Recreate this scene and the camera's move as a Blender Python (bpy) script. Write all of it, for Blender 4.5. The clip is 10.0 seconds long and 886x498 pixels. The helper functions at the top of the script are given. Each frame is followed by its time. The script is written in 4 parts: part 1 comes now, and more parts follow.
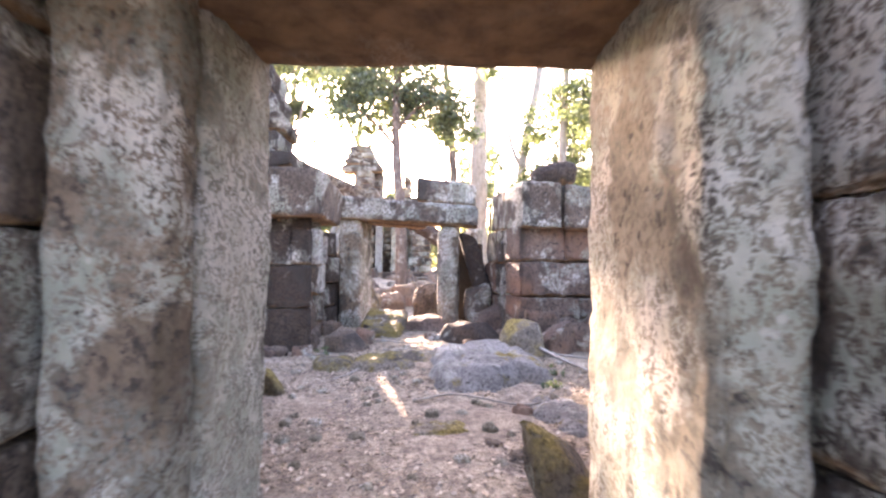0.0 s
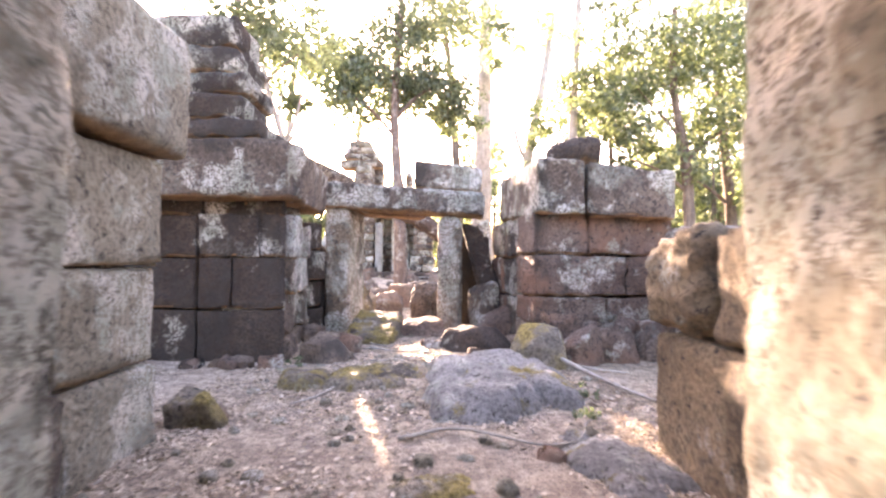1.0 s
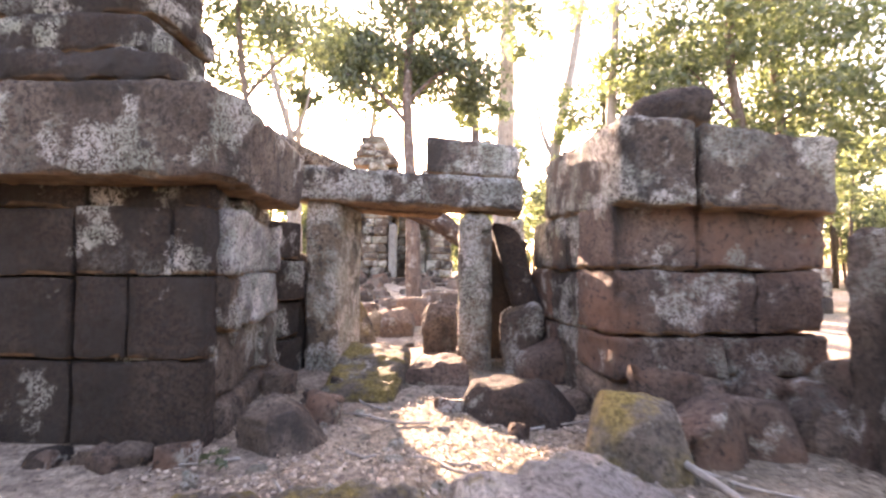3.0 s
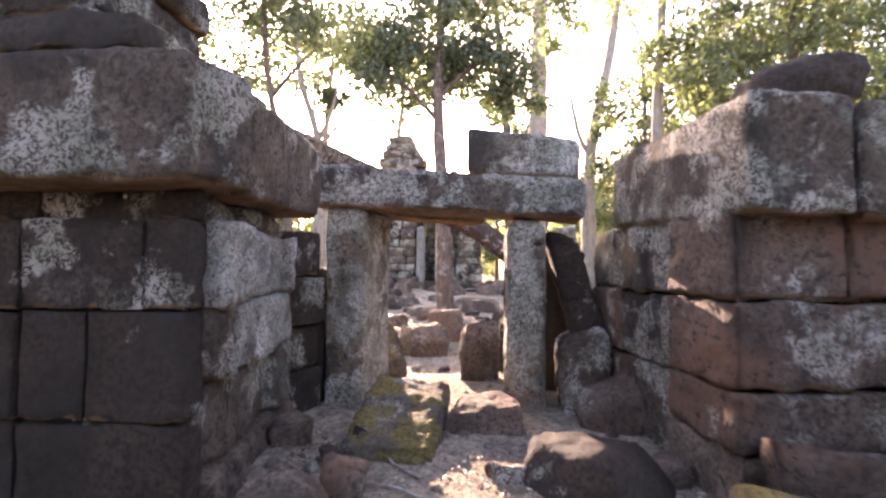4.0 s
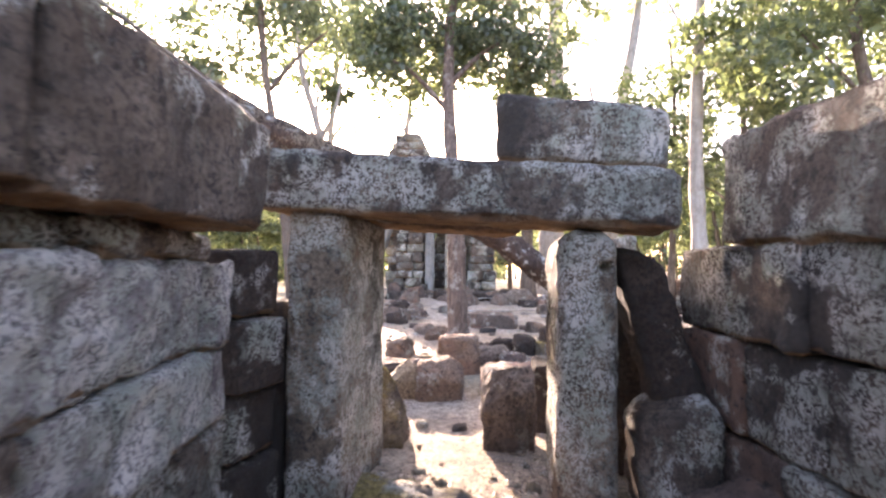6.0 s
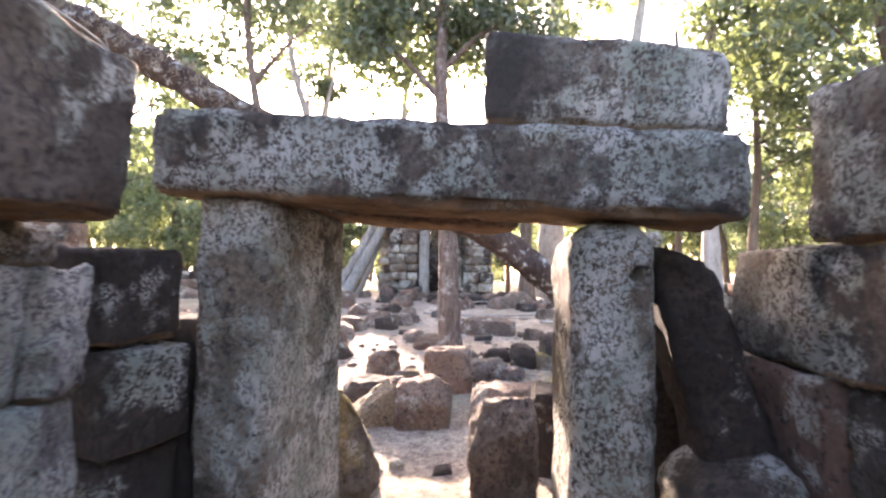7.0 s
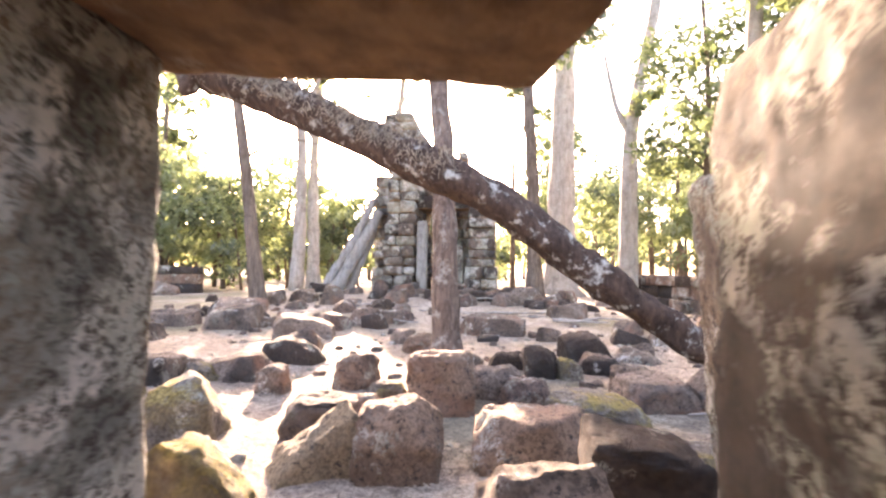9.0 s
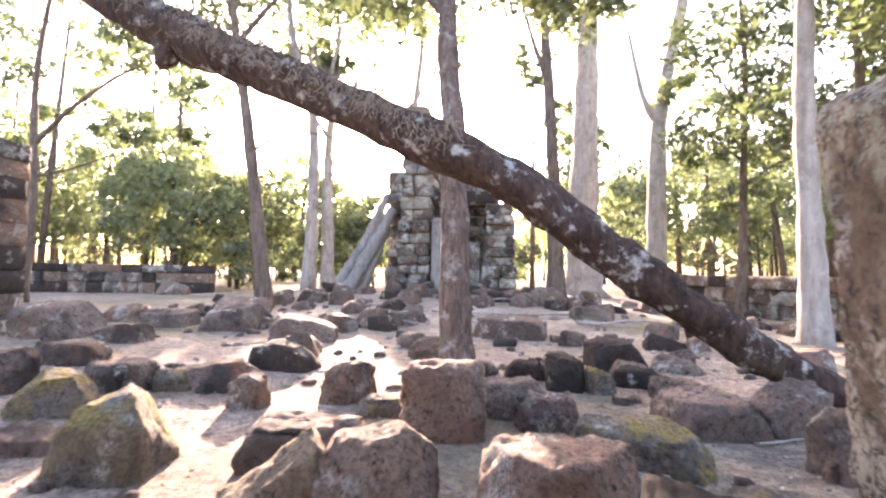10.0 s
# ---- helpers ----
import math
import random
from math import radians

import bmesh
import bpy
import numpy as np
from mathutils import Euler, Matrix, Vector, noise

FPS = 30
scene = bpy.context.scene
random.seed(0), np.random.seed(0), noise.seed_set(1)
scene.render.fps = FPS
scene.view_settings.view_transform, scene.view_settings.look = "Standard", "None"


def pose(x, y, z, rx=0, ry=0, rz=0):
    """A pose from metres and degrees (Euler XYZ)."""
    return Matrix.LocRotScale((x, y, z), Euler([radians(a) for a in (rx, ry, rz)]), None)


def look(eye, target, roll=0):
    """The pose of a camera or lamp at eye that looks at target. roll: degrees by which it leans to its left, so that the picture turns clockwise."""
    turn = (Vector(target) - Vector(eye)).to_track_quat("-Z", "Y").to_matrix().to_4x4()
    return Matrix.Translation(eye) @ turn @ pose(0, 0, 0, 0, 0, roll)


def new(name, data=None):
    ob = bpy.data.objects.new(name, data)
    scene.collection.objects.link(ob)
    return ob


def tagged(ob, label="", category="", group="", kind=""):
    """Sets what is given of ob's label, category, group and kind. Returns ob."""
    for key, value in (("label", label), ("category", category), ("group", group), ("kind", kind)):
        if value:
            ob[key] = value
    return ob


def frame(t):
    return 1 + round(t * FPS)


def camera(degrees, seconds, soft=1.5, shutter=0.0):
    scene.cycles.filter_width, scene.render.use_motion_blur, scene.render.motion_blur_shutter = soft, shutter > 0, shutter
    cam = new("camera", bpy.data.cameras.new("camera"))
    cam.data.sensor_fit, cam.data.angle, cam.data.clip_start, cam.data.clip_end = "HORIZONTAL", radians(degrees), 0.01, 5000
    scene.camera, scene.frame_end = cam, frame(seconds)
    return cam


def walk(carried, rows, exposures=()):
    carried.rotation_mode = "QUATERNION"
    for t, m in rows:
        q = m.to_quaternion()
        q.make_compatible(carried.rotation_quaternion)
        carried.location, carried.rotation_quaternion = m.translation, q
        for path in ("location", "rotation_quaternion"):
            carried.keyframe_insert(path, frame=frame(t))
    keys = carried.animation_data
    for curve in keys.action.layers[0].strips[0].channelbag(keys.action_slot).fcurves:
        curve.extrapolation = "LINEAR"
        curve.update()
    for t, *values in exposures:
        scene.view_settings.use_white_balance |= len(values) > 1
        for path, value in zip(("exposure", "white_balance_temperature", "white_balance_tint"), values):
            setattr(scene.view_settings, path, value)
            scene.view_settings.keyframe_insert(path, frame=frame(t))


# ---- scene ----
cam = camera(84.7, 10.0, soft=2.3, shutter=0.5)
METRES, EYE, TILT, LEAN, TURN = 8.0, 0.96, -3.4, 0.0, 0.0
ROWS = [
    (0.0, 0.0, 0.0, 0.0, -0.03, 5.06, -0.39),
    (0.5, 0.0018, 0.0574, -0.003, -0.03, 5.12, -0.4),
    (1.0, 0.004, 0.1181, -0.0031, 0.35, 5.17, -0.48),
    (1.5, 0.0002, 0.1769, -0.0006, 0.7, 5.28, -0.54),
    (2.0, 0.0006, 0.235, 0.0052, 0.95, 5.31, -0.5),
    (2.5, 0.0021, 0.2873, 0.0143, 1.28, 5.37, -0.55),
    (4.0, -0.0265, 0.4319, 0.0475, 5.53, 5.42, -0.96),
    (4.5, -0.0348, 0.4684, 0.0567, 6.23, 5.6, -1.03),
    (5.0, -0.048, 0.5071, 0.0646, 6.57, 5.63, -1.08),
    (5.5, -0.0498, 0.5496, 0.0727, 6.72, 5.58, -0.92),
    (7.0, -0.0438, 0.6926, 0.0887, 6.46, 5.74, -1.12),
    (7.5, -0.046, 0.7401, 0.0901, 6.49, 5.72, -1.12),
    (8.0, -0.0495, 0.7901, 0.0839, 6.52, 5.77, -1.18),
    (8.5, -0.0543, 0.8363, 0.083, 6.56, 5.83, -1.18),
    (9.0, -0.0547, 0.8889, 0.0731, 6.71, 5.8, -1.24),
    (9.5, -0.0524, 0.9387, 0.0683, 8.57, 5.95, -1.3),
    (10.0, -0.0521, 0.982, 0.0706, 8.98, 5.89, -1.41),
]
walk(cam, [(t, pose(0, 0, EYE, TILT, LEAN, TURN) @ pose(METRES * x, METRES * y, METRES * z, 90 + pitch, roll, yaw)) for t, x, y, z, yaw, pitch, roll in ROWS],
     [(0.0, 4.0, 7000, 33), (0.6, 4.2, 7200, 34), (1.5, 4.1, 7600, 36), (2.5, 4.0, 8000, 37), (4.0, 3.22, 7200, 35), (5.5, 3.38, 6850, 32), (7.0, 3.5, 6700, 28), (8.0, 3.65, 7000, 28), (8.5, 3.85, 7100, 28), (9.0, 3.8, 7300, 31), (9.5, 3.7, 6950, 30), (10.0, 3.42, 6700, 30)])

# The camera looks out along +y into a low evening-like sun, slightly to its left
SUN_TURN, SUN_HEIGHT = 18.0, 17.0


# ---------- world and light ----------
world = bpy.data.worlds.new("world")
scene.world = world
world.use_nodes = True
wn, wl = world.node_tree.nodes, world.node_tree.links
wn.clear()
sky = wn.new("ShaderNodeTexSky")
sky.sky_type = "NISHITA"
sky.sun_disc = False
sky.sun_elevation = radians(SUN_HEIGHT)
sky.sun_rotation = radians(-SUN_TURN)
sky.air_density, sky.dust_density, sky.ozone_density = 1.0, 4.0, 1.0
wb = wn.new("ShaderNodeBackground")
wb.inputs["Strength"].default_value = 0.15
wo = wn.new("ShaderNodeOutputWorld")
wl.new(sky.outputs[0], wb.inputs[0])
wl.new(wb.outputs[0], wo.inputs[0])

sun = new("sun", bpy.data.lights.new("sun", "SUN"))
sun.data.energy, sun.data.angle, sun.data.color = 3.9, radians(0.6), (1.0, 0.87, 0.68)
a, e = radians(SUN_TURN), radians(SUN_HEIGHT)
sun.matrix_world = look((-math.sin(a) * math.cos(e) * 60, math.cos(a) * math.cos(e) * 60, math.sin(e) * 60), (0, 0, 0))


# ---------- materials ----------
class Mat:
    """A small builder of node materials."""

    def __init__(self, name):
        self.m = bpy.data.materials.new(name)
        self.m.use_nodes = True
        self.t = self.m.node_tree
        self.t.nodes.clear()
        self.out = self.n("ShaderNodeOutputMaterial")
        self.pos = self.n("ShaderNodeNewGeometry").outputs["Position"]

    def n(self, kind):
        return self.t.nodes.new(kind)

    def link(self, a, b):
        self.t.links.new(a, b)

    def noise(self, scale, detail=5, rough=0.6, stretch=None, distort=0.0):
        n = self.n("ShaderNodeTexNoise")
        n.inputs["Scale"].default_value = scale
        n.inputs["Detail"].default_value = detail
        n.inputs["Roughness"].default_value = rough
        n.inputs["Distortion"].default_value = distort
        src = self.pos
        if stretch:
            mp = self.n("ShaderNodeMapping")
            mp.inputs["Scale"].default_value = stretch
            self.link(src, mp.inputs[0])
            src = mp.outputs[0]
        self.link(src, n.inputs["Vector"])
        return n.outputs["Fac"]

    def cells(self, scale, feature="F1"):
        n = self.n("ShaderNodeTexVoronoi")
        n.feature = feature
        n.inputs["Scale"].default_value = scale
        self.link(self.pos, n.inputs["Vector"])
        return n.outputs["Distance"]

    def ramp(self, fac, stops):
        r = self.n("ShaderNodeValToRGB")
        el = r.color_ramp.elements
        while len(el) < len(stops):
            el.new(0.5)
        for k, (p, c) in zip(el, stops):
            k.position = p
            k.color = (*c, 1) if isinstance(c, tuple) else (c, c, c, 1)
        self.link(fac, r.inputs[0])
        return r.outputs[0]

    def mix(self, fac, a, b, how="MIX"):
        x = self.n("ShaderNodeMix")
        x.data_type, x.blend_type = "RGBA", how
        for v, s in ((fac, x.inputs[0]), (a, x.inputs[6]), (b, x.inputs[7])):
            if isinstance(v, (int, float)):
                s.default_value = v
            elif isinstance(v, tuple):
                s.default_value = (*v, 1)
            else:
                self.link(v, s)
        return x.outputs[2]

    def math(self, op, a, b=0.0):
        x = self.n("ShaderNodeMath")
        x.operation = op
        for v, s in ((a, x.inputs[0]), (b, x.inputs[1])):
            if isinstance(v, (int, float)):
                s.default_value = v
            else:
                self.link(v, s)
        return x.outputs[0]

    def upward(self):
        g = self.n("ShaderNodeNewGeometry")
        s = self.n("ShaderNodeSeparateXYZ")
        self.link(g.outputs["Normal"], s.inputs[0])
        return s.outputs["Z"]

    def chance(self):
        return self.n("ShaderNodeObjectInfo").outputs["Random"]

    def island(self):
        return self.n("ShaderNodeNewGeometry").outputs["Random Per Island"]

    def bump(self, height, strength, distance, under=None):
        b = self.n("ShaderNodeBump")
        b.inputs["Strength"].default_value = strength
        b.inputs["Distance"].default_value = distance
        self.link(height, b.inputs["Height"])
        if under:
            self.link(under, b.inputs["Normal"])
        return b.outputs[0]

    def finish(self, color, rough, normal=None, specular=0.3):
        p = self.n("ShaderNodeBsdfPrincipled")
        if isinstance(color, tuple):
            p.inputs["Base Color"].default_value = (*color, 1)
        else:
            self.link(color, p.inputs["Base Color"])
        if isinstance(rough, (int, float)):
            p.inputs["Roughness"].default_value = rough
        else:
            self.link(rough, p.inputs["Roughness"])
        p.inputs["Specular IOR Level"].default_value = specular
        if normal:
            self.link(normal, p.inputs["Normal"])
        self.link(p.outputs[0], self.out.inputs["Surface"])
        return self.m


def stone_material(name, low, mid, high, lichen=0.45, dark=0.5, moss=0.0, red=0.0, streak=1.0):
    """Weathered sandstone: mottled ground colour, black algae, pale crusty lichen, moss on what faces up."""
    m = Mat(name)
    c = m.ramp(m.noise(2.3, 6, 0.6), [(0.32, low), (0.5, mid), (0.68, high)])
    c = m.mix(m.ramp(m.noise(38, 5, 0.65), [(0.40, 0.75), (0.56, 0.0)]), c, tuple(v * 0.45 for v in mid))
    if red:
        c = m.mix(m.ramp(m.noise(1.7, 5, 0.55), [(0.60 - 0.25 * red, 0.0), (0.72 - 0.2 * red, 0.9)]), c, (0.255, 0.15, 0.105))
    # black algae in broad drifts and in small broken patches
    c = m.mix(m.ramp(m.noise(1.5, 7, 0.62, (1, 1, 0.5)), [(0.64 - 0.24 * dark, 0.0), (0.72 - 0.22 * dark, 0.85)]), c, (0.05, 0.044, 0.039))
    c = m.mix(m.ramp(m.noise(21, 8, 0.74), [(0.35 + 0.10 * dark, 0.9), (0.42 + 0.10 * dark, 0.0)]), c, (0.055, 0.047, 0.042))
    # crusts of lichen: broken blotches and a fine speckle inside uneven areas, and a few round spots
    area = m.ramp(m.noise(2.6, 6, 0.62), [(0.65 - 0.22 * lichen, 0.0), (0.70 - 0.21 * lichen, 1.0)])
    film = m.ramp(m.noise(1.9, 8, 0.6, (1, 1, 0.7)), [(0.70 - 0.24 * lichen, 0.0), (0.80 - 0.24 * lichen, 1.0)])
    c = m.mix(m.math("MULTIPLY", film, m.ramp(m.noise(44, 7, 0.75), [(0.43, 0.0), (0.55, 0.8)])), c, m.ramp(m.noise(5, 5), [(0.4, (0.235, 0.25, 0.215)), (0.6, (0.345, 0.36, 0.315))]))
    blotch = m.ramp(m.noise(27, 9, 0.72, (1, 1, 0.8 / streak)), [(0.515, 0.0), (0.54, 1.0)])
    speck = m.ramp(m.noise(68, 6, 0.74), [(0.50, 0.0), (0.53, 1.0)])
    both = m.math("MAXIMUM", m.math("MULTIPLY", blotch, 0.9), m.math("MULTIPLY", speck, 0.95))
    tint = m.ramp(m.noise(3.7, 4), [(0.38, (0.41, 0.445, 0.37)), (0.50, (0.57, 0.575, 0.50)), (0.62, (0.78, 0.75, 0.69))])
    c = m.mix(m.math("MULTIPLY", m.math("MULTIPLY", area, both), 0.62 + 0.3 * lichen), c, tint)
    c = m.mix(m.math("MULTIPLY", m.ramp(m.cells(14.0), [(0.10, 1.0), (0.19, 0.0)]), m.math("MULTIPLY", area, 0.8 * lichen)), c, (0.62, 0.62, 0.57))
    if moss:
        up = m.ramp(m.upward(), [(0.0, 0.0), (0.7, 1.0)])
        g = m.math("MULTIPLY", m.math("ADD", m.math("MULTIPLY", up, 0.75), 0.25), m.ramp(m.noise(3.4, 7, 0.62), [(0.62 - 0.3 * moss, 0.0), (0.70 - 0.27 * moss, 1.0)]))
        c = m.mix(g, c, m.ramp(m.noise(40, 4, 0.7), [(0.35, (0.12, 0.093, 0.032)), (0.65, (0.39, 0.31, 0.11))]))
    # sheltered undersides: bare stone, coloured brighter orange for light bounced off the soil
    c = m.mix(m.math("MULTIPLY", m.ramp(m.math("MULTIPLY", m.upward(), -1.0), [(0.55, 0.0), (0.85, 0.85)]), m.ramp(m.noise(4, 6, 0.65), [(0.3, 0.5), (0.55, 1.0)])), c, m.ramp(m.noise(9, 5, 0.6), [(0.35, (0.26, 0.155, 0.09)), (0.6, (0.52, 0.33, 0.185))]))
    tone = m.ramp(m.chance(), [(0.0, (0.82, 0.79, 0.77)), (0.5, (1.0, 0.97, 0.94)), (1.0, (1.12, 1.08, 1.05))])
    c = m.mix(1.0, c, tone, "MULTIPLY")
    pits = m.ramp(m.cells(38), [(0.0, 0.0), (0.28, 1.0)])
    dents = m.ramp(m.cells(11), [(0.0, 0.0), (0.35, 1.0)])
    fine = m.bump(m.noise(95, 6, 0.78), 0.8, 0.012)
    pit = m.bump(pits, 0.45, 0.012, fine)
    pit = m.bump(dents, 0.3, 0.025, pit)
    big = m.bump(m.noise(9, 10, 0.78), 1.0, 0.07, pit)
    return m.finish(c, m.ramp(m.noise(14), [(0.3, 0.78), (0.7, 0.97)]), big, 0.25)


STONE = stone_material("grey sandstone", (0.10, 0.076, 0.059), (0.185, 0.143, 0.113), (0.29, 0.235, 0.19), 0.66, 0.55)
# algae-black stone, its base colour lowered further to deepen the passage shade
STONE_DARK = stone_material("blackened sandstone darkened for shade", (0.040, 0.029, 0.022), (0.073, 0.053, 0.042), (0.118, 0.09, 0.072), 0.2, 0.6)
STONE_LICHEN = stone_material("lichen sandstone", (0.105, 0.08, 0.062), (0.185, 0.143, 0.113), (0.27, 0.215, 0.17), 0.76, 0.6)
STONE_RED = stone_material("reddish sandstone", (0.12, 0.084, 0.068), (0.205, 0.148, 0.12), (0.30, 0.228, 0.188), 0.42, 0.42, 0.0, 0.42)
STONE_MOSS = stone_material("mossy sandstone", (0.14, 0.12, 0.098), (0.23, 0.20, 0.165), (0.35, 0.30, 0.235), 0.36, 0.35, 0.62)
STONE_PALE = stone_material("worn pale sandstone", (0.23, 0.20, 0.15), (0.34, 0.30, 0.23), (0.44, 0.395, 0.31), 0.8, 0.3)
# pale lichened stone, whitened to carry the sky's brightness on one reveal
STONE_SKYLIT = stone_material("sandstone paled as if skylit", (0.30, 0.26, 0.20), (0.42, 0.375, 0.305), (0.52, 0.475, 0.40), 1.3, 0.1)
STONE_OCHRE = stone_material("tan sandstone", (0.19, 0.14, 0.09), (0.32, 0.245, 0.16), (0.46, 0.365, 0.245), 0.3, 0.28)
STONE_POST = stone_material("lichen-covered sandstone", (0.17, 0.128, 0.09), (0.27, 0.205, 0.148), (0.34, 0.265, 0.195), 0.92, 0.55)
LATERITE = stone_material("orange laterite", (0.17, 0.118, 0.088), (0.31, 0.215, 0.155), (0.45, 0.32, 0.225), 0.55, 0.34, 0.0, 0.35)
# base lowered for shade like STONE_DARK, with more white lichen
STONE_SPECK = stone_material("shade-darkened sandstone with white specks", (0.042, 0.031, 0.025), (0.073, 0.054, 0.043), (0.115, 0.088, 0.072), 0.62, 0.6)
STONE_CRUST = stone_material("sandstone crusted white with lichen", (0.20, 0.165, 0.16), (0.31, 0.265, 0.26), (0.42, 0.37, 0.365), 1.15, 0.55)
STONE_BROWN = stone_material("brown sandstone", (0.135, 0.102, 0.08), (0.235, 0.182, 0.145), (0.35, 0.28, 0.225), 0.34, 0.42, 0.0, 0.25)
STONE_GREY = stone_material("blue-grey slab", (0.26, 0.25, 0.242), (0.37, 0.36, 0.35), (0.47, 0.46, 0.445), 0.5, 0.2, 0.2)


def ground_material():
    m = Mat("sandy soil")
    c = m.ramp(m.noise(0.7, 7, 0.65), [(0.34, (0.37, 0.29, 0.215)), (0.5, (0.52, 0.42, 0.32)), (0.66, (0.66, 0.55, 0.43))])
    c = m.mix(m.ramp(m.noise(7, 6, 0.75), [(0.46, 0.0), (0.60, 0.65)]), c, (0.21, 0.165, 0.14))
    c = m.mix(m.ramp(m.noise(17, 6, 0.65), [(0.50, 0.0), (0.58, 0.6)]), c, (0.18, 0.14, 0.118))
    c = m.mix(m.ramp(m.noise(55, 3, 0.7), [(0.52, 0.0), (0.62, 0.7)]), c, (0.14, 0.108, 0.09))
    c = m.mix(m.ramp(m.cells(60), [(0.05, 0.55), (0.22, 0.0)]), c, (0.5, 0.43, 0.37))
    c = m.mix(m.math("MULTIPLY", m.ramp(m.noise(0.16, 5, 0.6), [(0.48, 0.0), (0.62, 1.0)]), 0.55), c, (0.16, 0.15, 0.065))
    n = m.bump(m.noise(48, 6, 0.75), 0.8, 0.02)
    n = m.bump(m.noise(6, 7, 0.7), 0.8, 0.06, n)
    return m.finish(c, 0.95, n, 0.15)


SOIL = ground_material()


def bark_material(name, low, high, scale=1.0, patch=0.0):
    m = Mat(name)
    c = m.ramp(m.noise(11 * scale, 7, 0.7, (1, 1, 0.22)), [(0.32, low), (0.68, high)])
    c = m.mix(m.ramp(m.noise(3.0, 5, 0.7), [(0.5, 0.0), (0.7, 0.6)]), c, tuple(v * 0.5 for v in low))
    if patch:
        c = m.mix(m.math("MULTIPLY", m.ramp(m.noise(5.5, 6, 0.7), [(0.55, 0.0), (0.64, 1.0)]), patch), c, (0.5, 0.49, 0.44))
    n = m.bump(m.noise(30 * scale, 7, 0.75, (1, 1, 0.3)), 0.9, 0.03)
    return m.finish(c, 0.92, n, 0.2)


BARK = bark_material("brown bark", (0.085, 0.062, 0.048), (0.225, 0.175, 0.135))
BARK_RED = bark_material("reddish flaking bark", (0.06, 0.042, 0.034), (0.25, 0.185, 0.145), 1.5, 0.45)
CREEPER = bark_material("dry creeper", (0.19, 0.145, 0.10), (0.40, 0.325, 0.24))
BARK_PALE = bark_material("pale bark", (0.25, 0.215, 0.18), (0.44, 0.40, 0.35), 0.7, 0.4)
BARK_LOG = bark_material("log bark", (0.026, 0.018, 0.015), (0.115, 0.075, 0.055), 1.6, 0.8)
ROOT_GREY = bark_material("grey root", (0.19, 0.175, 0.155), (0.36, 0.34, 0.31), 0.8)


def leaf_material(name, low, high, pass_through=0.5):
    m = Mat(name)
    c = m.ramp(m.island(), [(0.0, low), (1.0, high)])
    d, tr, mx = m.n("ShaderNodeBsdfDiffuse"), m.n("ShaderNodeBsdfTranslucent"), m.n("ShaderNodeMixShader")
    gl, mg = m.n("ShaderNodeBsdfGlossy"), m.n("ShaderNodeMixShader")
    gl.inputs["Roughness"].default_value = 0.45
    m.link(c, d.inputs[0])
    m.link(m.mix(1.0, c, (1.22, 1.28, 0.86), "MULTIPLY"), tr.inputs[0])
    mx.inputs[0].default_value = pass_through
    m.link(d.outputs[0], mx.inputs[1])
    m.link(tr.outputs[0], mx.inputs[2])
    mg.inputs[0].default_value = 0.05
    m.link(mx.outputs[0], mg.inputs[1])
    m.link(gl.outputs[0], mg.inputs[2])
    m.link(mg.outputs[0], m.out.inputs["Surface"])
    return m.m


LEAF = leaf_material("green leaves", (0.058, 0.076, 0.043), (0.15, 0.175, 0.105))
LEAF_MID = leaf_material("mid-green leaves", (0.072, 0.092, 0.047), (0.185, 0.215, 0.115), 0.55)
# far foliage paler than real leaves, so its colour stands in for haze
LEAF_FAR = leaf_material("far leaves paled for haze", (0.15, 0.18, 0.105), (0.31, 0.335, 0.21), 0.66)
LITTER = leaf_material("dry fallen leaves", (0.10, 0.073, 0.055), (0.50, 0.405, 0.315), 0.15)


# ---------- mesh builders ----------
def put(name, verts, faces, material, parent=None, label="", smooth=True):
    me = bpy.data.meshes.new(name)
    me.from_pydata([tuple(v) for v in verts], [], faces)
    me.materials.append(material)
    if smooth:
        me.polygons.foreach_set("use_smooth", [True] * len(me.polygons))
    me.update()
    ob = new(name, me)
    ob.parent = parent
    if label:
        ob["label"] = label
    return ob


def holder(name, x=0.0, y=0.0, z=0.0):
    ob = new(name)
    ob.empty_display_size = 0.2
    ob.location = (x, y, z)
    return ob


def attach(h, *obs):
    """Make parts, built at their place in the world, move with their thing."""
    for ob in obs:
        ob.parent = h
        ob.matrix_parent_inverse = Matrix.Translation(-Vector(h.location))


def fbm(p, scale, octaves=4):
    return noise.fractal(p * scale, 0.9, 2.1, octaves)


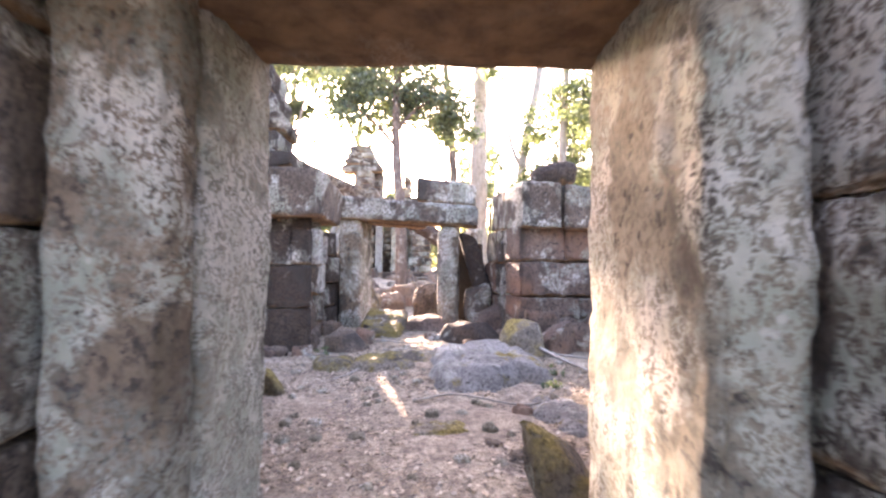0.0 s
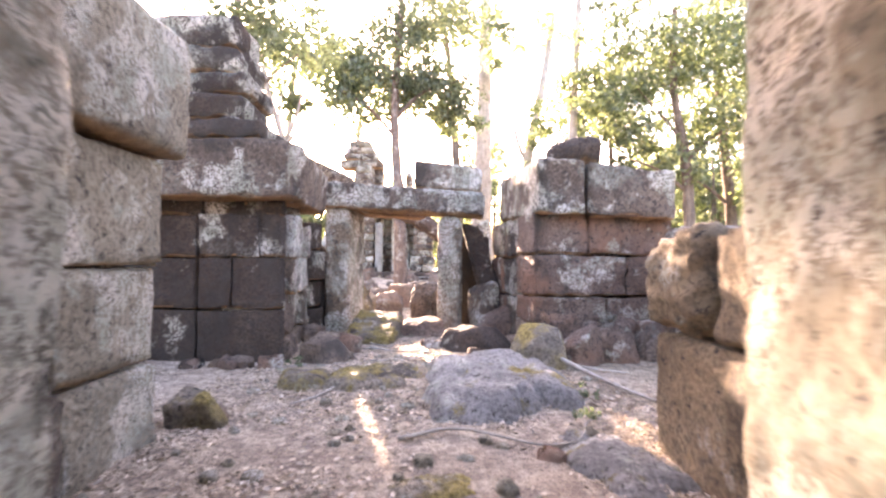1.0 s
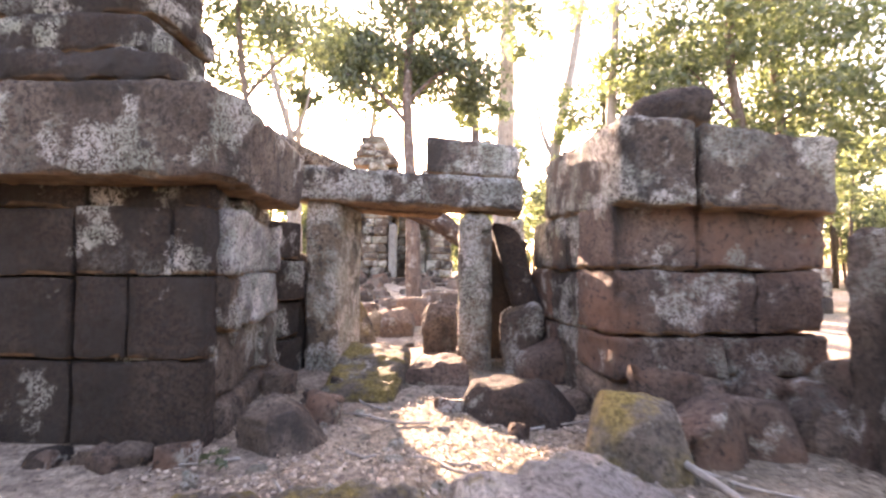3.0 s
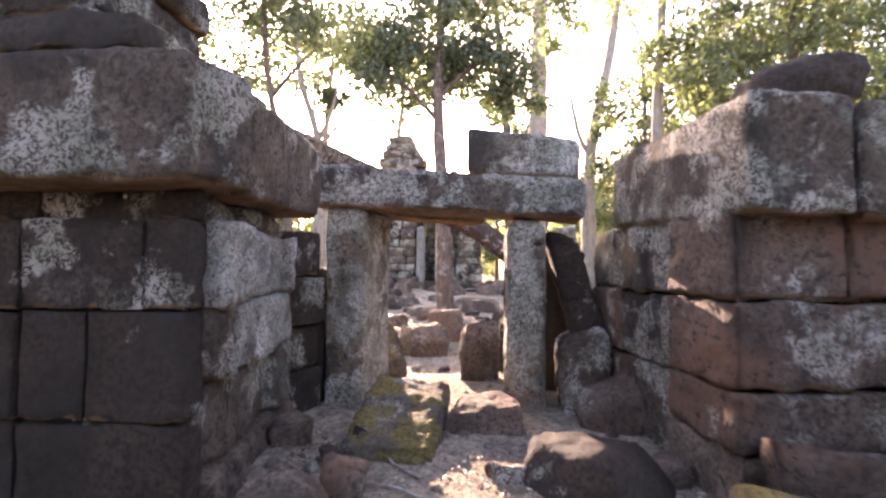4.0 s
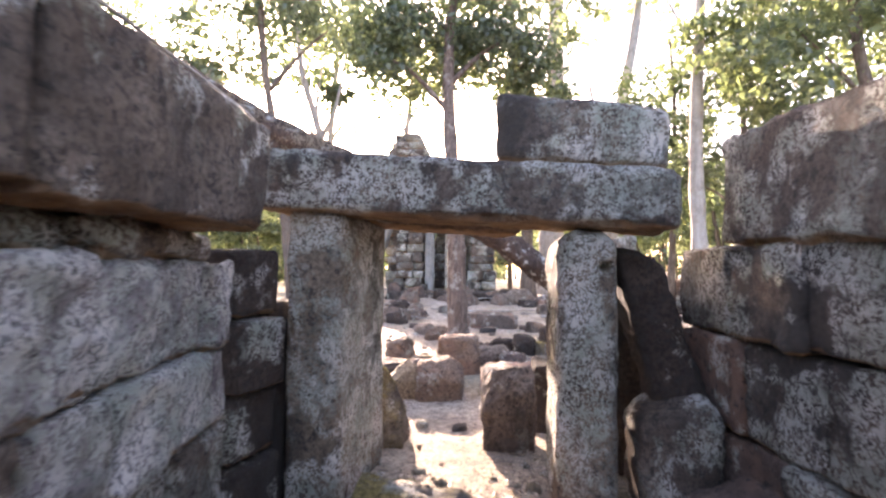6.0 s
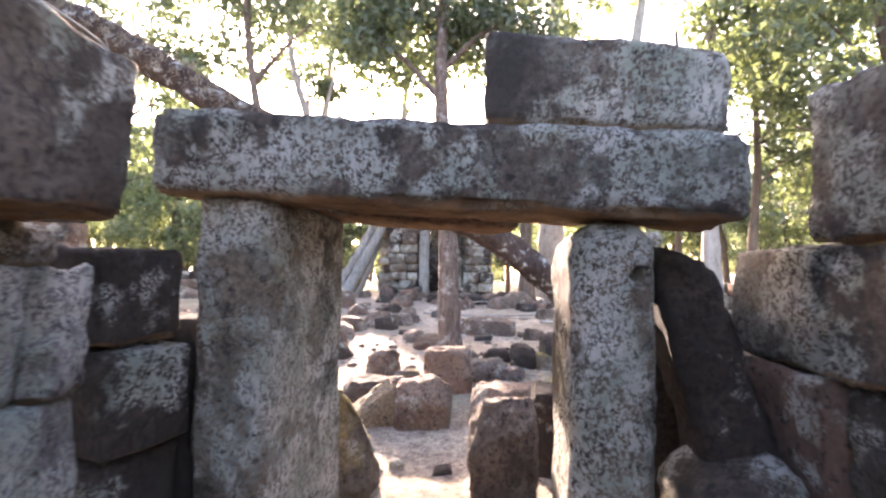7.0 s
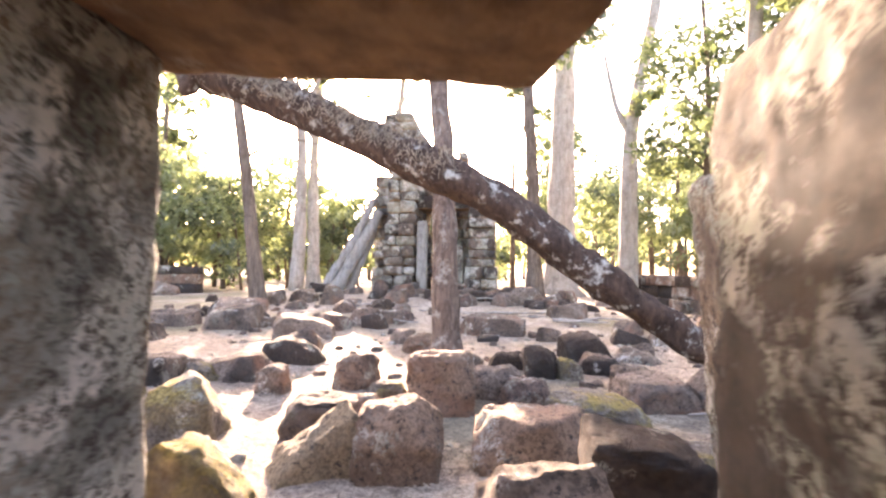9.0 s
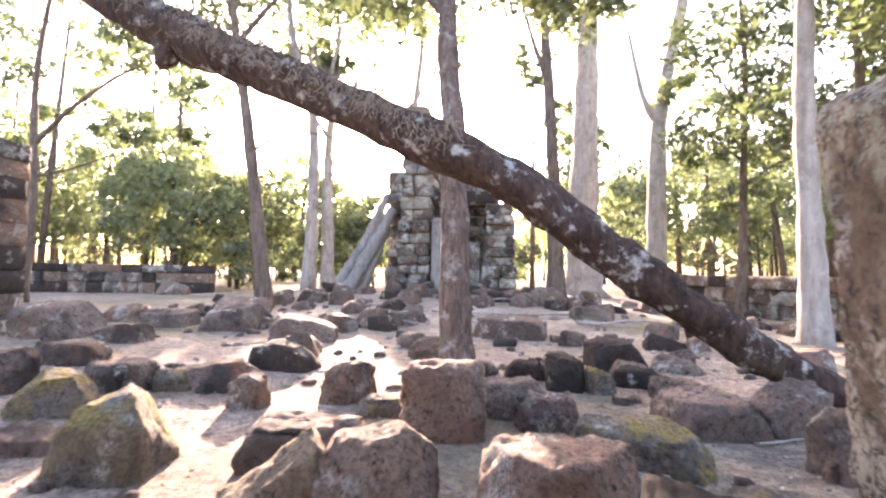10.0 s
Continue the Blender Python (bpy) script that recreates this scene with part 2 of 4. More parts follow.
def lump(plan, bottom, top, cell=0.07, r=0.035, rough=0.016, chip=0.05, seed=0, lean=(0.0, 0.0), most=26, hole=None):
    """A worn block: plan is four corners counter-clockwise from above; bottom and top are a height or four heights."""
    z0 = bottom if isinstance(bottom, (tuple, list)) else (bottom,) * 4
    z1 = top if isinstance(top, (tuple, list)) else (top,) * 4
    lo = [Vector((p[0], p[1], z)) for p, z in zip(plan, z0)]
    hi = [Vector((p[0] + lean[0], p[1] + lean[1], z)) for p, z in zip(plan, z1)]
    sx, sy, sz = max((lo[1] - lo[0]).length, 0.02), max((lo[3] - lo[0]).length, 0.02), max((hi[0] - lo[0]).length, 0.02)
    nx, ny, nz = [min(most, max(3, round(s / cell))) for s in (sx, sy, sz)]
    r = min(r, 0.45 * min(sx, sy, sz))
    shift = Vector((seed * 7.31 % 53, seed * 3.77 % 47, seed * 5.13 % 41))
    index, verts, faces = {}, [], []

    def grade(k, n, s):
        # rows crowd towards the edges, so that the rounding has vertices
        e = min(0.3, 1.0 * r / s)
        if n < 4:
            return k / n
        if k == 0 or k == n:
            return k / n
        return e + (1 - 2 * e) * (k - 1) / (n - 2)

    def vert(i, j, k):
        key = (i, j, k)
        if key not in index:
            q = Vector((grade(i, nx, sx) * sx, grade(j, ny, sy) * sy, grade(k, nz, sz) * sz))
            inner = Vector((min(max(q.x, r), sx - r), min(max(q.y, r), sy - r), min(max(q.z, r), sz - r)))
            out = q - inner
            nrm = out.normalized() if out.length > 1e-6 else Vector((0, 0, 1))
            edges = (abs(out.x) > r * 0.5) + (abs(out.y) > r * 0.5) + (abs(out.z) > r * 0.5)
            q = inner + nrm * r
            u, v, w = q.x / sx, q.y / sy, q.z / sz
            b = lo[0].lerp(lo[1], u).lerp(lo[3].lerp(lo[2], u), v)
            t = hi[0].lerp(hi[1], u).lerp(hi[3].lerp(hi[2], u), v)
            p = b.lerp(t, w)
            d = fbm(p + shift, 3.2) * rough * 0.75 + fbm(p + shift, 13) * rough * 0.5
            if edges > 1:
                d -= max(0.0, fbm(p + shift, 5.0, 3) + 0.15) * chip * 0.6
            flat = Vector(((lo[1] - lo[0]).normalized() * nrm.x + (lo[3] - lo[0]).normalized() * nrm.y)) + Vector((0, 0, nrm.z))
            if hole:
                d -= hole[4] * max(0.0, min(1.0, 1.6 - 1.6 * ((p - Vector(hole[:3])).length / hole[3]) ** 4))
            index[key] = len(verts)
            verts.append(p + flat * d)
        return index[key]

    for i in range(nx):
        for j in range(ny):
            faces.append((vert(i, j, 0), vert(i, j + 1, 0), vert(i + 1, j + 1, 0), vert(i + 1, j, 0)))
            faces.append((vert(i, j, nz), vert(i + 1, j, nz), vert(i + 1, j + 1, nz), vert(i, j + 1, nz)))
    for i in range(nx):
        for k in range(nz):
            faces.append((vert(i, 0, k), vert(i + 1, 0, k), vert(i + 1, 0, k + 1), vert(i, 0, k + 1)))
            faces.append((vert(i, ny, k), vert(i, ny, k + 1), vert(i + 1, ny, k + 1), vert(i + 1, ny, k)))
    for j in range(ny):
        for k in range(nz):
            faces.append((vert(0, j, k), vert(0, j, k + 1), vert(0, j + 1, k + 1), vert(0, j + 1, k)))
            faces.append((vert(nx, j, k), vert(nx, j + 1, k), vert(nx, j + 1, k + 1), vert(nx, j, k + 1)))
    return verts, faces


SEED = [0]


def block(name, plan, bottom, top, material, parent=None, label="", **shape):
    SEED[0] += 1
    v, f = lump(plan, bottom, top, seed=SEED[0], **shape)
    return put(name, v, f, material, parent, label)


def box_plan(x0, y0, x1, y1):
    return [(x0, y0), (x1, y0), (x1, y1), (x0, y1)]


def wall(name, label, start, end, depth, courses, materials, cell=0.07, uneven=0.02, seed=1, worn=0.016, edge=(0.012, 0.028)):
    """A dry-laid wall whose face runs from start to end, its body behind on the left of that line. A course: bottom, top, setback, joints along it."""
    rnd = random.Random(seed)
    s, e = Vector(start), Vector(end)
    way = (e - s).normalized()
    back = Vector((-way.y, way.x))
    h = holder(name, start[0], start[1], 0)
    tagged(h, label, "wall", kind="structure")
    # unseen solid block added behind the facing, so no light slips through joints
    inset = way * 0.06
    core = [s + inset + back * min(0.16, depth * 0.5), e - inset + back * min(0.16, depth * 0.5), e - inset + back * (depth - 0.02), s + inset + back * (depth - 0.02)]
    attach(h, block("core", [tuple(p) for p in core], courses[0][0] + 0.02, courses[-1][1] - 0.05, materials[0], None, "added core block that closes the joints to light", cell=0.12, r=0.02))
    for z0, z1, setback, joints, *own in courses:
        cuts = [0.0, *joints, 1.0]
        for a0, a1 in zip(cuts, cuts[1:]):
            o = setback + rnd.uniform(-uneven, uneven)
            g = rnd.uniform(0.002, 0.006)
            w = rnd.uniform(-0.012, 0.012)
            p0, p1 = s.lerp(e, a0) + way * g, s.lerp(e, a1) - way * g
            f0, f1 = p0 + back * (o + w), p1 + back * (o - w)
            plan = [f0, f1, p1 + back * depth, p0 + back * depth]
            zt = [z1 - rnd.uniform(0.004, 0.02) for _ in range(2)]
            ob = block("stone_block", [tuple(p) for p in plan], z0 + 0.004, (zt[0], zt[1], zt[1], zt[0]), rnd.choice(own or materials), None, cell=cell, r=rnd.uniform(*edge), rough=worn * rnd.uniform(0.8, 1.5), chip=0.07)
            attach(h, ob)
    return h


def rise(x, y):
    """The height of the ground: nearly flat, low mounds of earth under the far tower and round the flat rock."""
    h = 0.5 * math.exp(-(((x + 3.0) / 6.5) ** 2 + ((y - 24.5) / 5.0) ** 2))
    h += 0.115 * math.exp(-(((x - 0.2) / 0.95) ** 2 + ((y - 4.75) / 0.75) ** 2))
    n = fbm(Vector((x, y, 3.3)), 0.35, 4) * 0.05 + fbm(Vector((x, y, 9.1)), 1.7, 3) * 0.022
    return h + n - 0.02


def tube(path, radii, sides=12, rough=0.0, seed=0.0, cap=True):
    """A limb along a path of points with a radius at each."""
    verts, faces = [], []
    pts = [Vector(p) for p in path]
    for i, p in enumerate(pts):
        d = (pts[min(i + 1, len(pts) - 1)] - pts[max(i - 1, 0)]).normalized()
        s = d.cross(Vector((0.31, 0.95, 0.05))).normalized()
        u = s.cross(d)
        for k in range(sides):
            a = 2 * math.pi * k / sides
            w = s * math.cos(a) + u * math.sin(a)
            rr = radii[i] * (1 + rough * fbm(p + w * radii[i] * 2 + Vector((seed, 0, 0)), 2.5 / max(radii[i] * 6, 0.2), 3))
            verts.append(p + w * rr)
    for i in range(len(pts) - 1):
        for k in range(sides):
            a, b = i * sides + k, i * sides + (k + 1) % sides
            faces.append((a, b, b + sides, a + sides))
    if cap:
        faces.append(tuple(range(sides))[::-1])
        faces.append(tuple(range((len(pts) - 1) * sides, len(pts) * sides)))
    return verts, faces


def spline(pts, steps=6):
    """Points along a smooth line through pts (each a tuple of any length)."""
    p = [np.array(q, float) for q in pts]
    p = [2 * p[0] - p[1], *p, 2 * p[-1] - p[-2]]
    out = []
    for i in range(1, len(p) - 2):
        for k in range(steps):
            t = k / steps
            out.append(0.5 * (2 * p[i] + (p[i + 1] - p[i - 1]) * t + (2 * p[i - 1] - 5 * p[i] + 4 * p[i + 1] - p[i + 2]) * t * t + (3 * p[i] - p[i - 1] - 3 * p[i + 1] + p[i + 2]) * t ** 3))
    out.append(p[-2])
    return out


def join(meshes):
    verts, faces = [], []
    for v, f in meshes:
        o = len(verts)
        verts.extend(v)
        faces.extend(tuple(i + o for i in q) for q in f)
    return verts, faces


def leaf_mesh(name, centres, size, rng, material, parent=None, droop=0.3):
    """Many small pointed leaves, each a bent rhomb of two triangles, at the given centres."""
    n = len(centres)
    c = np.asarray(centres)
    d = rng.normal(size=(n, 3))
    d[:, 2] -= droop
    d /= np.linalg.norm(d, axis=1, keepdims=True)
    s = np.cross(d, rng.normal(size=(n, 3)))
    s /= np.linalg.norm(s, axis=1, keepdims=True)
    up = np.cross(d, s)
    L = size * rng.uniform(0.6, 1.4, (n, 1))
    v = np.stack([c - d * L, c + s * L * 0.5 + up * L * 0.12, c + d * L, c - s * L * 0.5 + up * L * 0.12], 1).reshape(-1, 3)
    me = bpy.data.meshes.new(name)
    me.vertices.add(4 * n)
    me.vertices.foreach_set("co", v.astype(np.float32).ravel())
    idx = np.arange(4 * n).reshape(n, 4)
    tri = np.concatenate([idx[:, [0, 1, 2]], idx[:, [0, 2, 3]]], 1).reshape(-1)
    me.loops.add(6 * n)
    me.loops.foreach_set("vertex_index", tri.astype(np.int32))
    me.polygons.add(2 * n)
    me.polygons.foreach_set("loop_start", np.arange(0, 6 * n, 3, dtype=np.int32))
    me.materials.append(material)
    me.update(calc_edges=True)
    me.validate()
    ob = new(name, me)
    ob.parent = parent
    return ob


def clump(rng, centre, radius, n, flat=0.7):
    """Leaf places in small sprays inside a rough ball."""
    k = max(4, n // 28)
    hub = rng.normal(size=(k, 3))
    hub = hub / np.linalg.norm(hub, axis=1, keepdims=True) * rng.uniform(0.35, 1.0, (k, 1)) ** 0.6
    pts = hub[rng.integers(0, k, n)] + rng.normal(size=(n, 3)) * 0.17
    return np.array(centre) + pts * np.array([radius, radius, radius * flat])


def tree(label, base, trunk, radius, limbs, crowns, bark, leaf, size, seed, name="tree", flare=1.35):
    """trunk: points from the base up. limbs: (height along the trunk 0..1, points offset from there, start radius). crowns: (x, y, z, radius, leaves) relative to the base."""
    rng = np.random.default_rng(seed)
    bx, by = base
    bz = rise(bx, by) - 0.12
    h = tagged(holder(name, bx, by, bz), label, "tree")
    line = spline(trunk, 7)
    n = len(line)
    rad = [radius * ((1 - 0.6 * i / (n - 1)) + (flare - 1) * math.exp(-i / n * 16)) for i in range(n)]
    v, f = tube(line, rad, 14, 0.22, seed)
    stem = put("trunk", v, f, bark, h)
    for at, pts, r in limbs:
        o = line[min(n - 1, int(at * (n - 1)))]
        path = spline([tuple(o)] + [tuple(o + np.array(q)) for q in pts], 5)
        v, f = tube(path, [r * (1 - 0.75 * i / (len(path) - 1)) for i in range(len(path))], 8, 0.2, seed + at)
        put("limb", v, f, bark, stem)
    if crowns:
        leaf_mesh("crown", np.concatenate([clump(rng, c[:3], c[3], int(c[4] * 1.1)) for c in crowns]), size, rng, leaf, h)
    return h


# ---------- ground ----------
def axis(lo, hi, step, far, grow):
    inner = list(np.arange(lo, hi + 1e-6, step))
    d, a, b = step, lo, hi
    left, right = [], []
    while b < far:
        d *= grow
        b += d
        a -= d
        right.append(b)
        left.append(a)
    return left[::-1] + inner + right


gx, gy = axis(-7, 6, 0.1, 420, 1.16), axis(-1, 17, 0.1, 420, 1.16)
gv = [(x, y, rise(x, y)) for y in gy for x in gx]
gf = [(j * len(gx) + i, j * len(gx) + i + 1, (j + 1) * len(gx) + i + 1, (j + 1) * len(gx) + i) for j in range(len(gy) - 1) for i in range(len(gx) - 1)]
tagged(put("ground", gv, gf, SOIL), "dry pinkish sandy soil scattered with leaf litter", "ground", kind="structure")


# ---------- first doorway ----------
def doorway_first():
    h = tagged(holder("door_1", 0, 1.3, 0), "weathered sandstone door frame with pitted inner faces", "doorway", kind="structure")
    made = [
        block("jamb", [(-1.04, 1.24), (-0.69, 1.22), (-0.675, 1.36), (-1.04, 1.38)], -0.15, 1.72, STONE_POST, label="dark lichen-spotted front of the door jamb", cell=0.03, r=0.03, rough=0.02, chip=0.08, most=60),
        # separate rear piece so the reveal can hold its skylit tone in colour
        block("jamb", [(-1.04, 1.385), (-0.672, 1.365), (-0.64, 1.80), (-1.04, 1.85)], -0.15, 1.715, STONE_SKYLIT, label="inner stone of the door jamb, paled as if skylit", cell=0.03, r=0.02, rough=0.02, most=60),
        block("jamb", [(0.53, 0.96), (0.72, 0.93), (0.80, 1.78), (0.53, 1.78)], -0.15, 1.70, STONE_PALE, cell=0.025, r=0.03, rough=0.02, chip=0.08, most=70),
        block("lintel", [(-1.25, 0.80), (1.15, 0.80), (1.15, 1.82), (-1.25, 1.82)], (1.71, 1.69, 1.67, 1.69), 2.15, STONE_RED, cell=0.06, r=0.05, rough=0.02),
    ]
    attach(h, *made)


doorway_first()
wall("wall_entry_left", "blackened sandstone darkened for shade wall of large blocks beside the door frame", (-2.6, 1.02), (-1.06, 1.12), 0.85, [(-0.15, 0.5, 0, [0.45]), (0.5, 1.05, 0.03, [0.6]), (1.05, 1.6, 0.0, [0.35]), (1.6, 2.2, 0.0, [0.5])], [STONE_DARK, STONE], 0.05, 0.03, 2)
wall("wall_entry_right", "grey sandstone wall of large blocks beside the door frame", (0.78, 0.72), (2.4, 0.78), 0.95, [(-0.15, 0.55, 0.0, [0.5]), (0.55, 1.1, 0.02, [0.35]), (1.1, 1.65, 0.0, [0.6]), (1.65, 2.2, 0.0, [0.45])], [STONE, STONE_LICHEN], 0.05, 0.03, 3)

# ---------- forecourt: walls behind the first door ----------
wall("wall_forecourt_left", "pale sandstone block wall with dark joints", (-1.36, 1.86), (-1.42, 3.44), 0.75, [(-0.15, 0.38, 0, [0.58]), (0.38, 0.86, 0.02, [0.55]), (0.86, 1.40, 0.0, [0.36])], [STONE_PALE, STONE], 0.05, 0.02, 4)
wall("wall_forecourt_right", "broken low wall of pitted sandstone blocks", (1.10, 3.46), (1.12, 1.86), 0.6, [(-0.15, 0.56, 0, [0.55])], [STONE_OCHRE], 0.05, 0.02, 5)


def stone(name, label, category, plan, bottom, top, material, group="", **shape):
    return tagged(block(name, plan, bottom, top, material, **shape), label, category, group)


stone("coping_block", "large overhanging sandstone coping block on the wall", "stone block", [(-2.15, 2.3), (-1.30, 2.3), (-1.33, 3.5), (-2.1, 3.5)], 1.41, (2.1, 2.0, 2.05, 2.2), STONE_PALE, cell=0.06, r=0.05)
stone("coping_block", "dark sandstone coping block high on the wall", "stone block", [(-2.1, 1.9), (-1.36, 1.88), (-1.3, 2.28), (-2.1, 2.28)], 1.41, 1.86, STONE, cell=0.06, r=0.05)
stone("wall_stone", "upright pitted sandstone block lit along its top", "stone block", [(1.08, 3.0), (1.5, 3.0), (1.52, 3.5), (1.07, 3.46)], 0.56, (1.06, 1.06, 1.04, 1.0), STONE_OCHRE, cell=0.035, r=0.05, rough=0.06, chip=0.12)
stone("wall_stone", "upright pitted sandstone block with a moss edge", "stone block", [(1.12, 2.45), (1.6, 2.45), (1.6, 2.95), (1.12, 2.95)], 0.56, 1.04, STONE_OCHRE, cell=0.035, r=0.04, rough=0.03, chip=0.12)
stone("wall_stone", "tall dark sandstone pillar stump", "stone block", [(2.06, 5.02), (2.6, 5.05), (2.6, 5.55), (2.06, 5.5)], -0.15, 1.22, STONE_BROWN, cell=0.04, r=0.04, rough=0.04, chip=0.1, most=40)
stone("wall_stone", "dark sandstone pillar stump against the wall", "stone block", [(2.62, 5.0), (3.4, 5.05), (3.4, 5.6), (2.62, 5.5)], -0.15, 1.22, STONE_DARK, cell=0.04, r=0.04, rough=0.04, chip=0.1, most=40)

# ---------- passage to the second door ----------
wall("wall_passage_left_front", "sandstone wall of tight-fitting blocks, coloured dark for shade", (-4.6, 5.30), (-2.27, 5.42), 0.56, [(-0.15, 0.45, 0, [0.55]), (0.45, 0.92, 0.0, [0.3, 0.8]), (0.92, 1.32, 0.0, [0.62]), (1.32, 1.475, 0.07, [0.5])], [STONE_DARK], 0.04, 0.006, 7, 0.012, (0.004, 0.007))
wall("wall_passage_left_corner", "shade-darkened sandstone wall corner speckled with white lichen", (-2.26, 5.42), (-1.49, 5.44), 0.13, [(-0.15, 0.45, 0.0, [], STONE_DARK), (0.45, 0.93, 0.003, [0.4], STONE_DARK), (0.93, 1.335, 0.0, [0.72]), (1.335, 1.475, 0.06, [0.5])], [STONE_SPECK], 0.04, 0.006, 77, 0.014, (0.004, 0.008))
wall("wall_passage_left", "sandstone block wall crusted with white lichen", (-1.47, 5.58), (-1.72, 7.04), 0.32, [(-0.15, 0.16, 0.0, [0.4, 0.76], STONE_BROWN), (0.16, 0.58, 0.01, [0.20, 0.45, 0.72], STONE_BROWN, STONE), (0.58, 0.93, 0.0, [0.17, 0.41, 0.70], STONE, STONE_CRUST), (0.93, 1.34, 0.0, [0.34, 0.58, 0.72, 0.88], STONE_CRUST), (1.34, 1.475, 0.07, [0.35, 0.7], STONE_LICHEN)], [STONE], 0.03, 0.045, 8, 0.034, (0.014, 0.036))
wall("wall_passage_left_end", "dark sandstone blocks beside the door post", (-1.69, 7.08), (-1.585, 7.43), 0.55, [(-0.15, 0.3, 0, []), (0.3, 0.66, 0.03, []), (0.66, 1.05, -0.01, []), (1.05, 1.42, 0.02, [], STONE_DARK)], [STONE_SPECK], 0.05, 0.03, 9)
stone("coping_block", "lichen-spotted overhanging sandstone coping block", "stone block", [(-3.0, 5.16), (-1.40, 5.24), (-1.36, 5.70), (-3.0, 5.75)], (1.46, 1.47, 1.475, 1.475), (1.98, 1.98, 2.02, 2.0), STONE, "coping blocks", cell=0.045, r=0.025, rough=0.026, chip=0.09, most=36)
stone("coping_block", "lichen-spotted overhanging sandstone coping block", "stone block", [(-2.1, 5.73), (-1.39, 5.73), (-1.47, 6.92), (-2.1, 6.92)], 1.475, (1.98, 1.98, 1.95, 1.97), STONE, "coping blocks", cell=0.045, r=0.025, rough=0.026, chip=0.09, most=36, lean=(0.03, 0.0))
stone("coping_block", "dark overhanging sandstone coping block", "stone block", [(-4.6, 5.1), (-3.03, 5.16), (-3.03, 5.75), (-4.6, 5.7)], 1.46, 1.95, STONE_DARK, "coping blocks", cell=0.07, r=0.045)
for k, (x1, z0, z1, y0) in enumerate([(-1.66, 2.0, 2.2, 5.3), (-1.88, 2.2, 2.44, 5.36), (-1.84, 2.44, 2.66, 5.42), (-1.94, 2.66, 2.93, 5.46), (-1.98, 2.93, 3.25, 5.5)]):
    stone("moulded_stone", "dark corbelled sandstone course stacked on the coping", "stone block", box_plan(-3.6, y0, x1, 6.1), z0, z1, STONE_SPECK, "corbelled courses", cell=0.05, r=0.035, rough=0.045, chip=0.1, most=40)

wall("wall_passage_right_front", "reddish sandstone block wall with dark joints", (0.93, 5.88), (2.45, 6.15), 0.6, [(-0.15, 0.28, -0.06, [0.28, 0.66], STONE_BROWN), (0.28, 0.56, -0.02, [0.5], STONE_RED, STONE_BROWN), (0.56, 0.99, 0.01, [0.66]), (0.99, 1.43, 0.02, [0.38])], [STONE_RED], 0.035, 0.022, 11, 0.03, (0.008, 0.018))
wall("wall_passage_right", "sandstone block wall patched with pale lichen", (0.69, 7.95), (0.91, 6.5), 0.6, [(-0.15, 0.5, 0.0, [0.3, 0.62]), (0.5, 0.98, 0.02, [0.42, 0.75]), (0.98, 1.45, 0.0, [0.36, 0.7], STONE_LICHEN)], [STONE_RED, STONE_RED, STONE], 0.035, 0.03, 12, 0.026, (0.008, 0.02))
stone("coping_block", "huge pale-grey sandstone coping block with a bolt hole", "stone block", [(0.94, 5.74), (1.43, 5.80), (1.5, 7.45), (0.75, 7.45)], (1.39, 1.39, 1.45, 1.45), (1.94, 1.94, 2.0, 2.0), STONE_LICHEN, "coping blocks", cell=0.045, r=0.025, rough=0.026, chip=0.09, most=36)
stone("coping_block", "pale-grey sandstone coping block spotted with lichen", "stone block", [(1.45, 5.82), (2.42, 6.0), (2.4, 6.6), (1.52, 6.6)], (1.38, 1.37, 1.37, 1.38), (1.93, 1.86, 1.88, 1.95), STONE_LICHEN, "coping blocks", cell=0.045, r=0.025, rough=0.026, chip=0.09, most=36)
stone("boulder", "rounded dark carved stone lying on the coping", "stone", [(1.08, 5.98), (1.66, 6.0), (1.72, 6.5), (1.15, 6.45)], 1.92, (2.16, 2.26, 2.28, 2.2), STONE_DARK, cell=0.04, r=0.13, rough=0.04)
stone("fallen_slab", "dark sandstone slab leaning beside the door post", "stone block", [(0.50, 7.60), (0.78, 7.58), (0.78, 7.95), (0.50, 7.97)], 0.5, (1.46, 1.38, 1.38, 1.46), STONE_DARK, cell=0.04, r=0.04, rough=0.03, lean=(-0.26, 0.05))
stone("fallen_block", "rounded sandstone block wedged beside the wall", "stone block", [(0.36, 7.42), (0.76, 7.36), (0.76, 7.9), (0.38, 7.9)], -0.1, (0.50, 0.66, 0.66, 0.55), STONE, cell=0.05, r=0.06, rough=0.04, lean=(-0.03, 0.0))
stone("fallen_block", "reddish sandstone block at the foot of the wall", "stone block", [(0.44, 7.0), (0.92, 6.9), (0.86, 7.38), (0.46, 7.36)], -0.12, (0.18, 0.36, 0.4, 0.2), STONE_RED, cell=0.05, r=0.06, rough=0.04)
# added backing block that keeps the gap between post and slab dark
stone("fallen_block", "added dark backing block behind the leaning slab", "stone block", [(0.20, 8.14), (0.66, 8.06), (0.66, 8.4), (0.20, 8.42)], -0.1, (1.3, 1.3, 1.25, 1.25), STONE_DARK, cell=0.05, r=0.04, rough=0.03)
# added filler, not a known stone: stops sun leaking past the left post
stone("fallen_block", "added dark filler block closing the gap behind the door post", "stone block", [(-2.15, 7.48), (-1.63, 7.5), (-1.62, 7.9), (-2.15, 7.9)], -0.1, 1.1, STONE_DARK, cell=0.06, r=0.04, rough=0.03)
